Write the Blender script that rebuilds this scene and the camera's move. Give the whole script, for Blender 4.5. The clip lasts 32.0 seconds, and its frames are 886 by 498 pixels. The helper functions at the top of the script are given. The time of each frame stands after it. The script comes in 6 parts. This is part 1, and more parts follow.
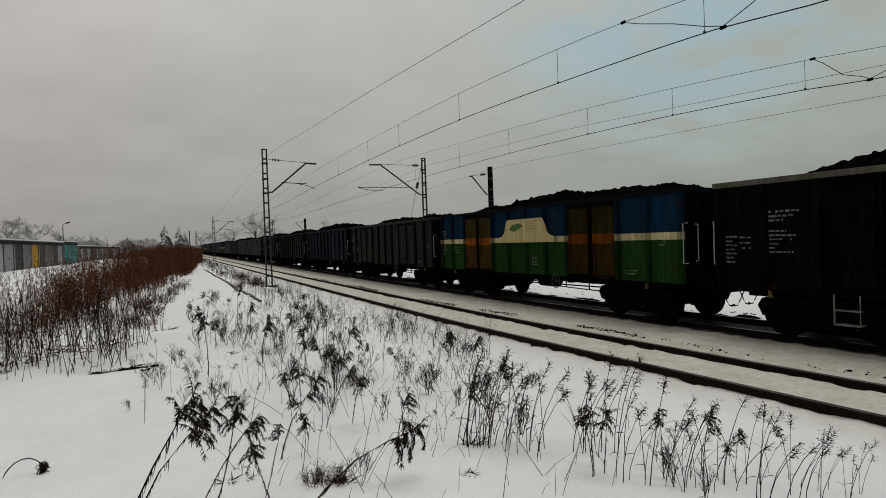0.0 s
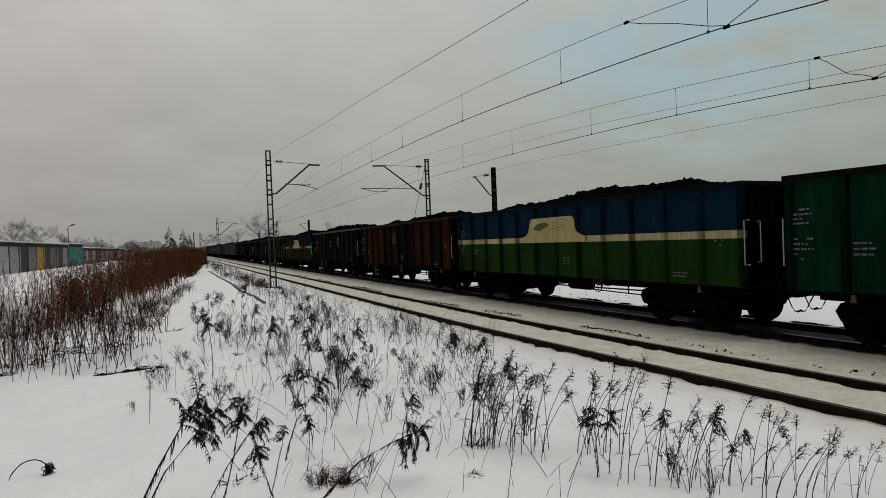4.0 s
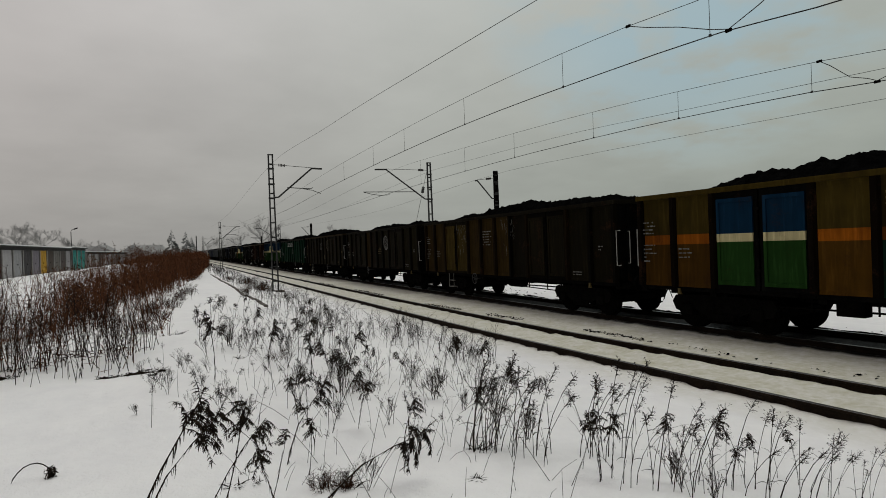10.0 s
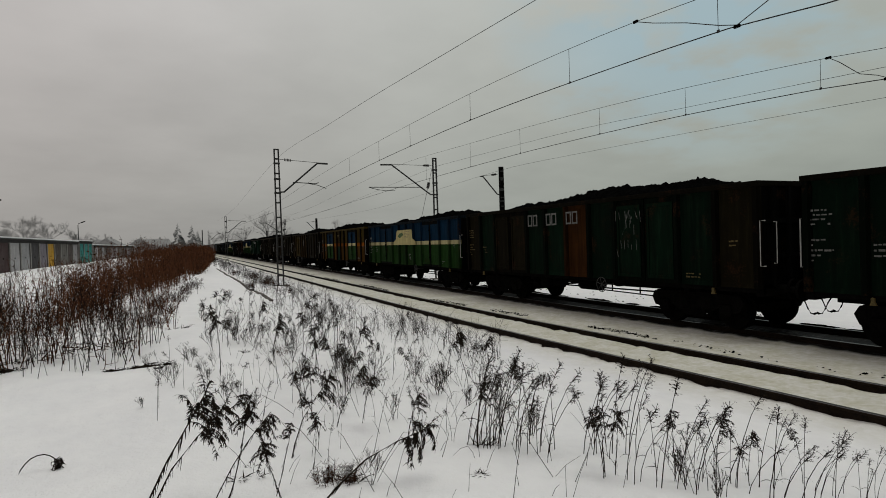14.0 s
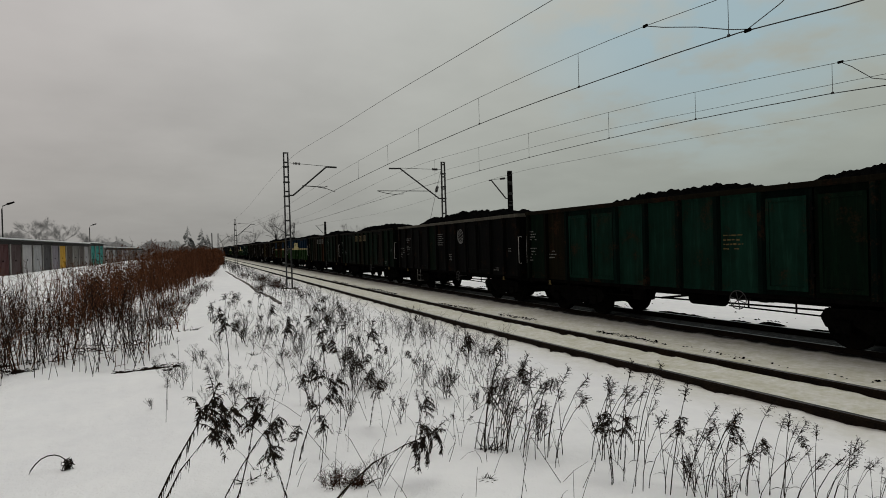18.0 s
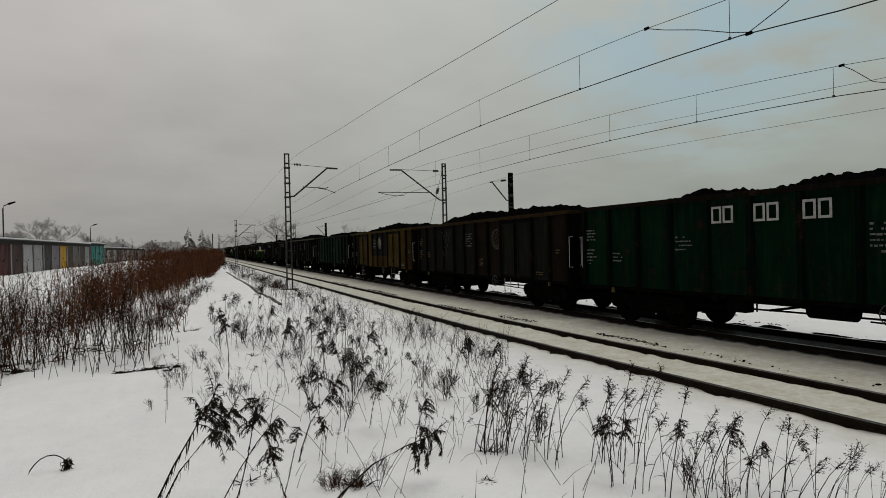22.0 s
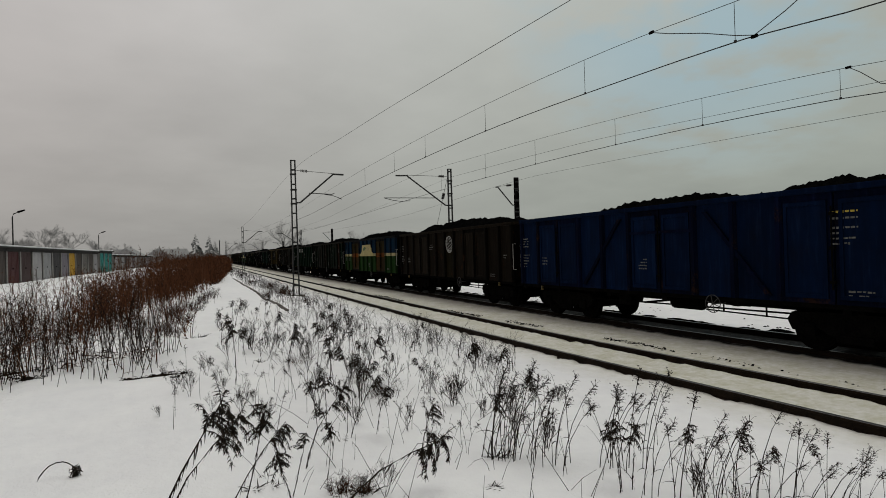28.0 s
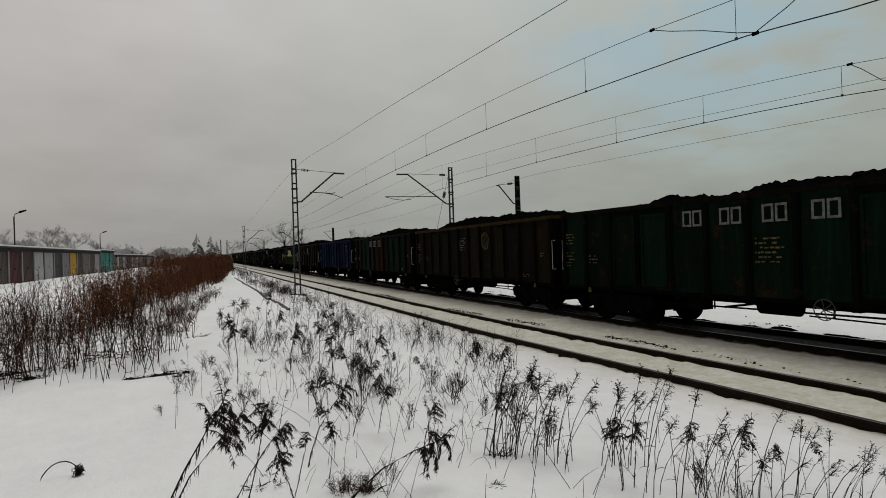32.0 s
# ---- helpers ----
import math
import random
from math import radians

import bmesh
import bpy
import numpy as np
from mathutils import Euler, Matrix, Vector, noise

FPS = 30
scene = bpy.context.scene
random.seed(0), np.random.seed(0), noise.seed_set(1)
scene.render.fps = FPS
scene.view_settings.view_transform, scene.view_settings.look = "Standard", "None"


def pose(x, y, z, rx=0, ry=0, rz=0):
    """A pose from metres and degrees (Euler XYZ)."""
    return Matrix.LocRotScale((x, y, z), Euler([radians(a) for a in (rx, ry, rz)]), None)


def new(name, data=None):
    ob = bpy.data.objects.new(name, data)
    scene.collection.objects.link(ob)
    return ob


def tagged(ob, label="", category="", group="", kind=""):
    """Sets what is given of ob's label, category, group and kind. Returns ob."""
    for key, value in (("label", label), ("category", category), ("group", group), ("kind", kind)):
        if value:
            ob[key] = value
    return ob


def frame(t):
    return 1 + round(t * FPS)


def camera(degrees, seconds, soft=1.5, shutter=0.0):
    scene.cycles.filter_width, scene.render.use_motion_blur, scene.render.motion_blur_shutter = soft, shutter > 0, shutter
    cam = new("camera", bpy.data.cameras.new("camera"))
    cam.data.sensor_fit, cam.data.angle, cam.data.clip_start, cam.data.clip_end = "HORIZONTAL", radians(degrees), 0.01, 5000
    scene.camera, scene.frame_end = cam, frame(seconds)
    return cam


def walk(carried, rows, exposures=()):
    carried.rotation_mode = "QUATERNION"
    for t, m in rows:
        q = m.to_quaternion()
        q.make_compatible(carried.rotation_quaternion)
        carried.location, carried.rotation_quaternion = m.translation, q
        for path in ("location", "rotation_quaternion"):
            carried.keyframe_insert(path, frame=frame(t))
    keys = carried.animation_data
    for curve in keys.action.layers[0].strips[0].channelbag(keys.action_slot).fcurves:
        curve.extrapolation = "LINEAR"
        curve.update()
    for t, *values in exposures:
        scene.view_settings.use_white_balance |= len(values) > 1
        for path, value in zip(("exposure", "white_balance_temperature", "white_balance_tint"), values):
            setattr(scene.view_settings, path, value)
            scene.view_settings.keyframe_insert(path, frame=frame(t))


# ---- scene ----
# ---- camera and its walk ----
cam = camera(74.55, 32.0, 0.9, 0.0)
EYE = (0.0, 0.0, 2.262)
TURNS = [
    (0.0, -28.52, -0.92, 2.03), (0.5, -28.29, -0.77, 2.09), (1.0, -28.51, -0.99, 2.10), (1.5, -28.29, -0.71, 2.16),
    (2.0, -27.97, -0.84, 2.11), (2.5, -27.98, -0.95, 2.26), (3.0, -28.13, -1.12, 2.19), (3.5, -28.21, -0.97, 2.17),
    (5.5, -27.87, -0.53, 2.25), (6.0, -27.88, -0.43, 2.19), (6.5, -28.03, -0.55, 2.27), (7.0, -28.03, -0.67, 2.12),
    (7.5, -28.12, -0.73, 2.21), (8.0, -28.04, -0.76, 2.24), (8.5, -27.88, -0.75, 2.26), (9.0, -27.84, -0.61, 2.38),
    (9.5, -27.76, -0.39, 2.47), (10.0, -27.96, -0.47, 2.23), (10.5, -27.96, -0.63, 2.17), (11.0, -27.96, -0.56, 2.21),
    (11.5, -27.82, -0.47, 2.10), (12.0, -27.82, -0.48, 2.02), (12.5, -27.65, -0.70, 2.13), (13.0, -27.78, -0.94, 1.75),
    (13.5, -27.74, -1.32, 1.93), (14.0, -27.46, -0.88, 1.88), (14.5, -27.42, -0.51, 1.43), (16.5, -26.85, -0.18, 1.42),
    (17.0, -26.73, -0.27, 1.27), (17.5, -26.55, -0.34, 1.51), (18.0, -26.65, -0.48, 1.62), (18.5, -26.82, -0.33, 1.61),
    (19.0, -26.97, -0.41, 1.71), (19.5, -26.82, -0.39, 1.54), (20.0, -26.87, -0.54, 1.43), (20.5, -26.80, -0.50, 1.50),
    (21.0, -26.65, -0.42, 1.37), (21.5, -26.63, -0.57, 1.42), (22.0, -26.60, -0.32, 1.38), (22.5, -26.54, -0.49, 1.34),
    (23.0, -26.52, -0.27, 1.22), (23.5, -26.42, -0.37, 1.50), (24.0, -26.44, -0.20, 1.65), (24.5, -26.35, -0.14, 1.80),
    (25.0, -26.24, -0.20, 1.87), (25.5, -26.23, -0.01, 1.86), (27.5, -26.17, 0.28, 1.85), (28.0, -26.00, 0.21, 1.73),
    (28.5, -26.00, 0.03, 1.63), (29.0, -25.92, -0.08, 1.91), (29.5, -25.87, -0.22, 2.08), (30.0, -25.80, -0.09, 1.93),
    (30.5, -25.87, -0.08, 1.96), (31.0, -25.77, -0.09, 1.82), (31.5, -25.82, -0.06, 1.93), (32.0, -25.89, 0.08, 1.92),
]
walk(cam, [(t, pose(*EYE, 90 + p, r, y)) for t, y, p, r in TURNS])

# ---- world and light ----
SUN_ELEV, SUN_AZ = 80, 118
world = bpy.data.worlds.new("winter_sky")
scene.world = world
world.use_nodes = True


class Nodes:
    """Short hand for building a node tree."""

    def __init__(self, tree):
        self.t = tree

    def add(self, kind, ins=None, **props):
        n = self.t.nodes.new(kind)
        for k, v in props.items():
            if k == "operation":
                n.operation = v
            elif k == "data_type":
                n.data_type = v
            elif k == "blend_type":
                n.blend_type = v
            elif k == "noise_dimensions":
                n.noise_dimensions = v
            elif k == "feature":
                n.feature = v
        for k, v in (ins or {}).items():
            if isinstance(v, bpy.types.NodeSocket):
                self.t.links.new(v, n.inputs[k])
            else:
                n.inputs[k].default_value = v
        return n

    def math(self, op, a, b=0.0, clamp=False):
        n = self.add("ShaderNodeMath", {0: a, 1: b}, operation=op)
        n.use_clamp = clamp
        return n.outputs[0]

    def mix(self, f, a, b, blend="MIX"):
        n = self.add("ShaderNodeMix", data_type="RGBA", blend_type=blend)
        for i, v in ((0, f), (6, a), (7, b)):
            if isinstance(v, bpy.types.NodeSocket):
                self.t.links.new(v, n.inputs[i])
            else:
                n.inputs[i].default_value = v if i == 0 else (*v[:3], 1)
        return n.outputs[2]

    def ramp(self, f, stops):
        n = self.add("ShaderNodeValToRGB", {0: f})
        el = n.color_ramp.elements
        while len(el) < len(stops):
            el.new(0.5)
        for e, (p, c) in zip(el, stops):
            e.position = p
            e.color = (*c, 1) if isinstance(c, tuple) else (c, c, c, 1)
        return n.outputs[0]

    def noise(self, vec, scale, detail=4.0, rough=0.55):
        n = self.add("ShaderNodeTexNoise", {"Scale": scale, "Detail": detail, "Roughness": rough})
        if vec is not None:
            self.t.links.new(vec, n.inputs["Vector"])
        return n.outputs["Fac"]

    def link(self, a, b):
        self.t.links.new(a, b)


def sky_nodes():
    """High cloud with a thin blue opening; the sky texture shows through it."""
    t = world.node_tree
    t.nodes.clear()
    N = Nodes(t)
    sky = t.nodes.new("ShaderNodeTexSky")
    sky.sky_type = "NISHITA"
    sky.sun_disc = False
    sky.sun_elevation, sky.sun_rotation = radians(SUN_ELEV), radians(SUN_AZ)
    d = N.add("ShaderNodeTexCoord").outputs["Generated"]
    sep = N.add("ShaderNodeSeparateXYZ", {0: d})
    up = sep.outputs[2]
    # clouds spread over a flat layer
    inv = N.math("DIVIDE", 1.0, N.math("ADD", N.math("MAXIMUM", up, 0.0), 0.22))
    flat = N.add("ShaderNodeVectorMath", {0: d, "Scale": inv}, operation="SCALE").outputs[0]
    soft = N.noise(flat, 0.9, 3.0, 0.5)
    fine = N.noise(flat, 2.6, 5.0, 0.55)
    grey = N.ramp(up, [(0.0, (0.288, 0.288, 0.276)), (0.10, (0.375, 0.373, 0.358)), (0.28, (0.45, 0.446, 0.436)), (0.6, (0.57, 0.566, 0.566)), (1.0, (1.04, 1.035, 1.03))])
    # the haze is warmer to the west, greener to the east
    side = N.math("ADD", N.math("MULTIPLY", sep.outputs[0], 0.5), 0.5, True)
    tint = N.ramp(side, [(0.35, (1.05, 0.995, 0.985)), (0.55, (1.015, 1.0, 0.985)), (0.72, (0.96, 0.995, 0.955)), (0.92, (0.855, 0.93, 0.87))])
    grey = N.mix(1.0, grey, tint, "MULTIPLY")
    sunward = N.add("ShaderNodeVectorMath", {0: d, 1: (0.87, 0.50, 0.0)}, operation="DOT_PRODUCT").outputs["Value"]
    glow = N.ramp(N.math("ADD", N.math("MULTIPLY", sunward, 0.5), 0.5), [(0.0, 0.42), (0.36, 0.62), (0.66, 1.0), (1.0, 1.0)])
    grey = N.mix(1.0, grey, glow, "MULTIPLY")
    shade = N.math("ADD", 0.84, N.math("MULTIPLY", soft, 0.32))
    shade = N.math("ADD", shade, N.math("MULTIPLY", N.math("SUBTRACT", fine, 0.5), 0.24))
    cloud = N.add("ShaderNodeVectorMath", {0: grey, "Scale": shade}, operation="SCALE").outputs[0]
    dot = N.add("ShaderNodeVectorMath", {0: d, 1: (0.717, 0.566, 0.407)}, operation="DOT_PRODUCT").outputs["Value"]
    gap = N.math("MULTIPLY", N.math("SUBTRACT", dot, 0.945), 22.0, True)
    thin = N.math("MULTIPLY", gap, N.ramp(fine, [(0.43, 0.0), (0.58, 1.0)]), True)
    blue = N.add("ShaderNodeVectorMath", {0: sky.outputs[0], "Scale": 0.10}, operation="SCALE").outputs[0]
    blue = N.mix(0.75, blue, (0.34, 0.50, 0.54))
    col = N.mix(N.math("MULTIPLY", thin, 0.66), cloud, blue)
    bg = N.add("ShaderNodeBackground", {"Color": col, "Strength": 1.0})
    out = N.add("ShaderNodeOutputWorld")
    N.link(bg.outputs[0], out.inputs[0])


sky_nodes()
sun = new("sun", bpy.data.lights.new("sun", "SUN"))
sun.data.energy, sun.data.angle, sun.data.color = 0.52, radians(25), (0.945, 0.96, 0.86)
sun.rotation_euler = (radians(90 - SUN_ELEV), 0, radians(180 - SUN_AZ))

# ---- the line of the railway ----
X0, FAR = 8.50, 4.42
SLANT, TURN_Y, EASE = 0.0595, 12.5, 4.0


def bend(y):
    """How far the line has swung to the east at y metres north: straight, an easy turn, straight again."""
    u = np.asarray(y, float) - TURN_Y
    return SLANT * (np.sqrt(u * u + EASE * EASE) + u) / 2


_y = np.linspace(-400, 1500, 19001)
_x = bend(_y)
_s = np.concatenate([[0], np.cumsum(np.hypot(np.diff(_y), np.diff(_x)))])
_s -= np.interp(0, _y, _s)
_a = np.arctan(np.gradient(_x, _y))


def along(s, off=0.0, z=0.0):
    """The place s metres along the near track, off metres east of its centre."""
    y, a = float(np.interp(s, _s, _y)), float(np.interp(s, _s, _a))
    return Vector((X0 + float(bend(y)) + off * math.cos(a), y - off * math.sin(a), z))


def heading(s):
    return -math.degrees(float(np.interp(s, _s, _a)))


PROFILE_D = [-400, -60, -30, -18, -12, -8, -5.6, -4.6, -3.6, -2.6, -1.7, -1.0, -0.6, 0.6, 1.0, 2.1, 3.3, 3.7, 4.9, 5.3, 6.5, 8, 14, 30, 400]
PROFILE_Z = [0.9, 0.9, 0.92, 0.90, 0.70, 0.66, 0.56, 0.36, 0.16, 0.02, -0.12, -0.165, -0.11, -0.11, -0.15, -0.13, -0.16, -0.12, -0.12, -0.16, -0.2, -0.3, -0.35, -0.3, 0.3]


def ground_z(x, y):
    """Height of the snow."""
    d = (x - X0 - float(bend(y))) * math.cos(float(np.interp(y, _y, _a)))
    z = float(np.interp(d, PROFILE_D, PROFILE_Z))
    wild = min(1.0, max(0.0, (-d - 1.3) / 2.0)) if d < 0 else min(1.0, max(0.0, (d - 6.0) / 2.0))
    z += wild * (0.10 * noise.noise((x * 0.22, y * 0.22, 3.0)) + 0.06 * noise.noise((x * 0.8, y * 0.8, 7.0)) + 0.02 * noise.noise((x * 2.6, y * 2.6, 1.0)))
    if d < -6.5 and 7.5 < y < 24:
        # hummocks of snow caught round the thicket's foot
        k = min(1.0, (-d - 6.5) / 1.5) * min(1.0, (y - 7.5) / 2.0) * min(1.0, (24 - y) / 4.0)
        z += k * (.10 * max(-.2, noise.noise((x * 1.1, y * 1.1, 9.0))) + .05 * noise.noise((x * 2.9, y * 2.9, 5.0)))
    if -8.3 < d < -3.2 and 0 < y < 22:
        # snow ruffled by the weeds that stand in it
        k = min(1.0, (d + 8.3) / .8, (-3.2 - d) / .8)
        z += k * (.045 * noise.noise((x * 1.7, y * 1.7, 8.0)) + .03 * noise.noise((x * 3.4, y * 3.4, 2.5)))
    for foot in (-0.90, 0.62, FAR - .90):
        if abs(d - foot) < .2:
            z += (1 - abs(d - foot) / .2) * .06 * max(0.0, noise.noise((y * 3.6, foot, 6.0)) + .15)
    if abs(d) < 3.2:
        bed = max(0.0, 1 - abs(d) / 3.2)
        z += .013 * math.cos(2 * math.pi * y / .62) * max(0.0, 1 - abs(d) / 1.3) ** .3 * (.5 + noise.noise((x * .9, y * .9, 6.0)))
        z += 0.03 * noise.noise((x * 2.2, y * 2.2, 2.0)) * bed ** 0.3 + 0.022 * noise.noise((x * 4.5, y * 4.5, 4.0))
    return z


def on_ground(x, y, lift=0.0):
    return Vector((x, y, ground_z(x, y) + lift))


# ---- mesh and part helpers ----
class Geo:
    """Vertices and faces of one part."""

    def __init__(self):
        self.v, self.f = [], []

    def box(self, x0, x1, y0, y1, z0, z1, b=0.0):
        n = len(self.v)
        if b <= 0:
            self.v += [(x, y, z) for z in (z0, z1) for y in (y0, y1) for x in (x0, x1)]
            self.f += [tuple(n + i for i in q) for q in ((0, 2, 3, 1), (4, 5, 7, 6), (0, 1, 5, 4), (2, 6, 7, 3), (0, 4, 6, 2), (1, 3, 7, 5))]
            return self
        ring = lambda z, i: [(x0 + i, y0, z), (x1 - i, y0, z), (x1, y0 + i, z), (x1, y1 - i, z), (x1 - i, y1, z), (x0 + i, y1, z), (x0, y1 - i, z), (x0, y0 + i, z)]
        inner = lambda z: [(x0 + b, y0 + b * .4, z), (x1 - b, y0 + b * .4, z), (x1 - b * .4, y0 + b, z), (x1 - b * .4, y1 - b, z), (x1 - b, y1 - b * .4, z), (x0 + b, y1 - b * .4, z), (x0 + b * .4, y1 - b, z), (x0 + b * .4, y0 + b, z)]
        self.v += inner(z0) + ring(z0 + b, b) + ring(z1 - b, b) + inner(z1)
        for k in range(3):
            for i in range(8):
                j = (i + 1) % 8
                self.f.append((n + k * 8 + i, n + k * 8 + j, n + k * 8 + 8 + j, n + k * 8 + 8 + i))
        self.f.append(tuple(n + i for i in reversed(range(8))))
        self.f.append(tuple(n + 24 + i for i in range(8)))
        return self

    def tube(self, pts, r, k=6, r2=None, caps=True):
        """A round bar through the points; r2: radius at its end."""
        pts = [Vector(p) for p in pts]
        n0, m = len(self.v), len(pts)
        for i, p in enumerate(pts):
            d = (pts[min(i + 1, m - 1)] - pts[max(i - 1, 0)]).normalized()
            a = d.orthogonal().normalized() if abs(d.z) > 0.9 else d.cross(Vector((0, 0, 1))).normalized()
            b = d.cross(a)
            rr = r if r2 is None else r + (r2 - r) * i / (m - 1)
            for j in range(k):
                t = 2 * math.pi * j / k
                self.v.append(tuple(p + rr * (math.cos(t) * a + math.sin(t) * b)))
        for i in range(m - 1):
            for j in range(k):
                q = (j + 1) % k
                self.f.append((n0 + i * k + j, n0 + i * k + q, n0 + (i + 1) * k + q, n0 + (i + 1) * k + j))
        if caps:
            self.f.append(tuple(n0 + j for j in reversed(range(k))))
            self.f.append(tuple(n0 + (m - 1) * k + j for j in range(k)))
        return self

    def prism(self, outline, axis, lo, hi):
        """A flat outline drawn out along an axis ('x' or 'y' or 'z')."""
        n, m = len(self.v), len(outline)
        put = {"x": lambda a, b, c: (c, a, b), "y": lambda a, b, c: (a, c, b), "z": lambda a, b, c: (a, b, c)}[axis]
        self.v += [put(a, b, lo) for a, b in outline] + [put(a, b, hi) for a, b in outline]
        self.f.append(tuple(n + i for i in reversed(range(m))))
        self.f.append(tuple(n + m + i for i in range(m)))
        for i in range(m):
            j = (i + 1) % m
            self.f.append((n + i, n + j, n + m + j, n + m + i))
        return self

    def quad(self, a, b, c, d):
        n = len(self.v)
        self.v += [tuple(a), tuple(b), tuple(c), tuple(d)]
        self.f.append((n, n + 1, n + 2, n + 3))
        return self

    def tri(self, a, b, c):
        n = len(self.v)
        self.v += [tuple(a), tuple(b), tuple(c)]
        self.f.append((n, n + 1, n + 2))
        return self

    def mesh(self, name, mat=None, smooth=False):
        me = bpy.data.meshes.new(name)
        me.from_pydata([tuple(p) for p in self.v], [], self.f)
        if mat:
            me.materials.append(mat)
        if smooth:
            me.shade_smooth()
        me.update()
        return me


def part(name, geo, mat, parent=None, label="", loc=None, smooth=False):
    """Link a Geo (or a finished mesh) as one object, under a thing if there is one."""
    me = geo if isinstance(geo, bpy.types.Mesh) else geo.mesh(name, mat, smooth)
    ob = new(name, me)
    if parent is not None:
        ob.parent = parent
    if loc is not None:
        ob.location = loc
    if isinstance(geo, bpy.types.Mesh) and mat is not None and (not me.materials or me.materials[0] != mat):
        if not me.materials:
            me.materials.append(mat)
        ob.material_slots[0].link = "OBJECT"
        ob.material_slots[0].material = mat
    if label:
        ob["label"] = label
    return ob


def thing(name, label, category, group="", loc=None):
    ob = new(name)
    ob.empty_display_size = 0.2
    if loc is not None:
        ob.location = loc
    return tagged(ob, label, category, group)


# ---- materials ----
def material(name):
    m = bpy.data.materials.new(name)
    m.use_nodes = True
    m.node_tree.nodes.clear()
    N = Nodes(m.node_tree)
    b = N.add("ShaderNodeBsdfPrincipled")
    o = N.add("ShaderNodeOutputMaterial")
    N.link(b.outputs[0], o.inputs[0])
    return m, N, b


def bump(N, b, height, strength, dist=0.02):
    n = N.add("ShaderNodeBump", {"Height": height, "Strength": strength, "Distance": dist})
    N.link(n.outputs[0], b.inputs["Normal"])


def rough_mat(name, lo, hi, scale, rough=0.85, relief=0.4, dist=0.02, metal=0.0, spec=0.3, fine=8.0):
    """Two colours mixed by noise at two scales, with relief."""
    m, N, b = material(name)
    co = N.add("ShaderNodeTexCoord").outputs["Object"]
    a = N.noise(co, scale)
    f = N.noise(co, scale * fine, 3.0)
    k = N.math("ADD", N.math("MULTIPLY", a, 0.6), N.math("MULTIPLY", f, 0.4))
    N.link(N.ramp(k, [(0.36, lo), (0.64, hi)]), b.inputs["Base Color"])
    b.inputs["Roughness"].default_value, b.inputs["Metallic"].default_value = rough, metal
    b.inputs["Specular IOR Level"].default_value = spec
    if relief:
        bump(N, b, f, relief, dist)
    return m


def twig_mat(name, tones):
    """Dead stems: each piece takes one of a few tones of its own."""
    m, N, b = material(name)
    isl = N.add("ShaderNodeNewGeometry").outputs["Random Per Island"]
    co = N.add("ShaderNodeTexCoord").outputs["Object"]
    k = N.math("ADD", N.math("MULTIPLY", isl, .75), N.math("MULTIPLY", N.noise(co, .9, 3.0), .35), True)
    N.link(N.ramp(k, [(.1 + .85 * i / (len(tones) - 1), c) for i, c in enumerate(tones)]), b.inputs["Base Color"])
    b.inputs["Roughness"].default_value = .9
    b.inputs["Specular IOR Level"].default_value = .05
    return m


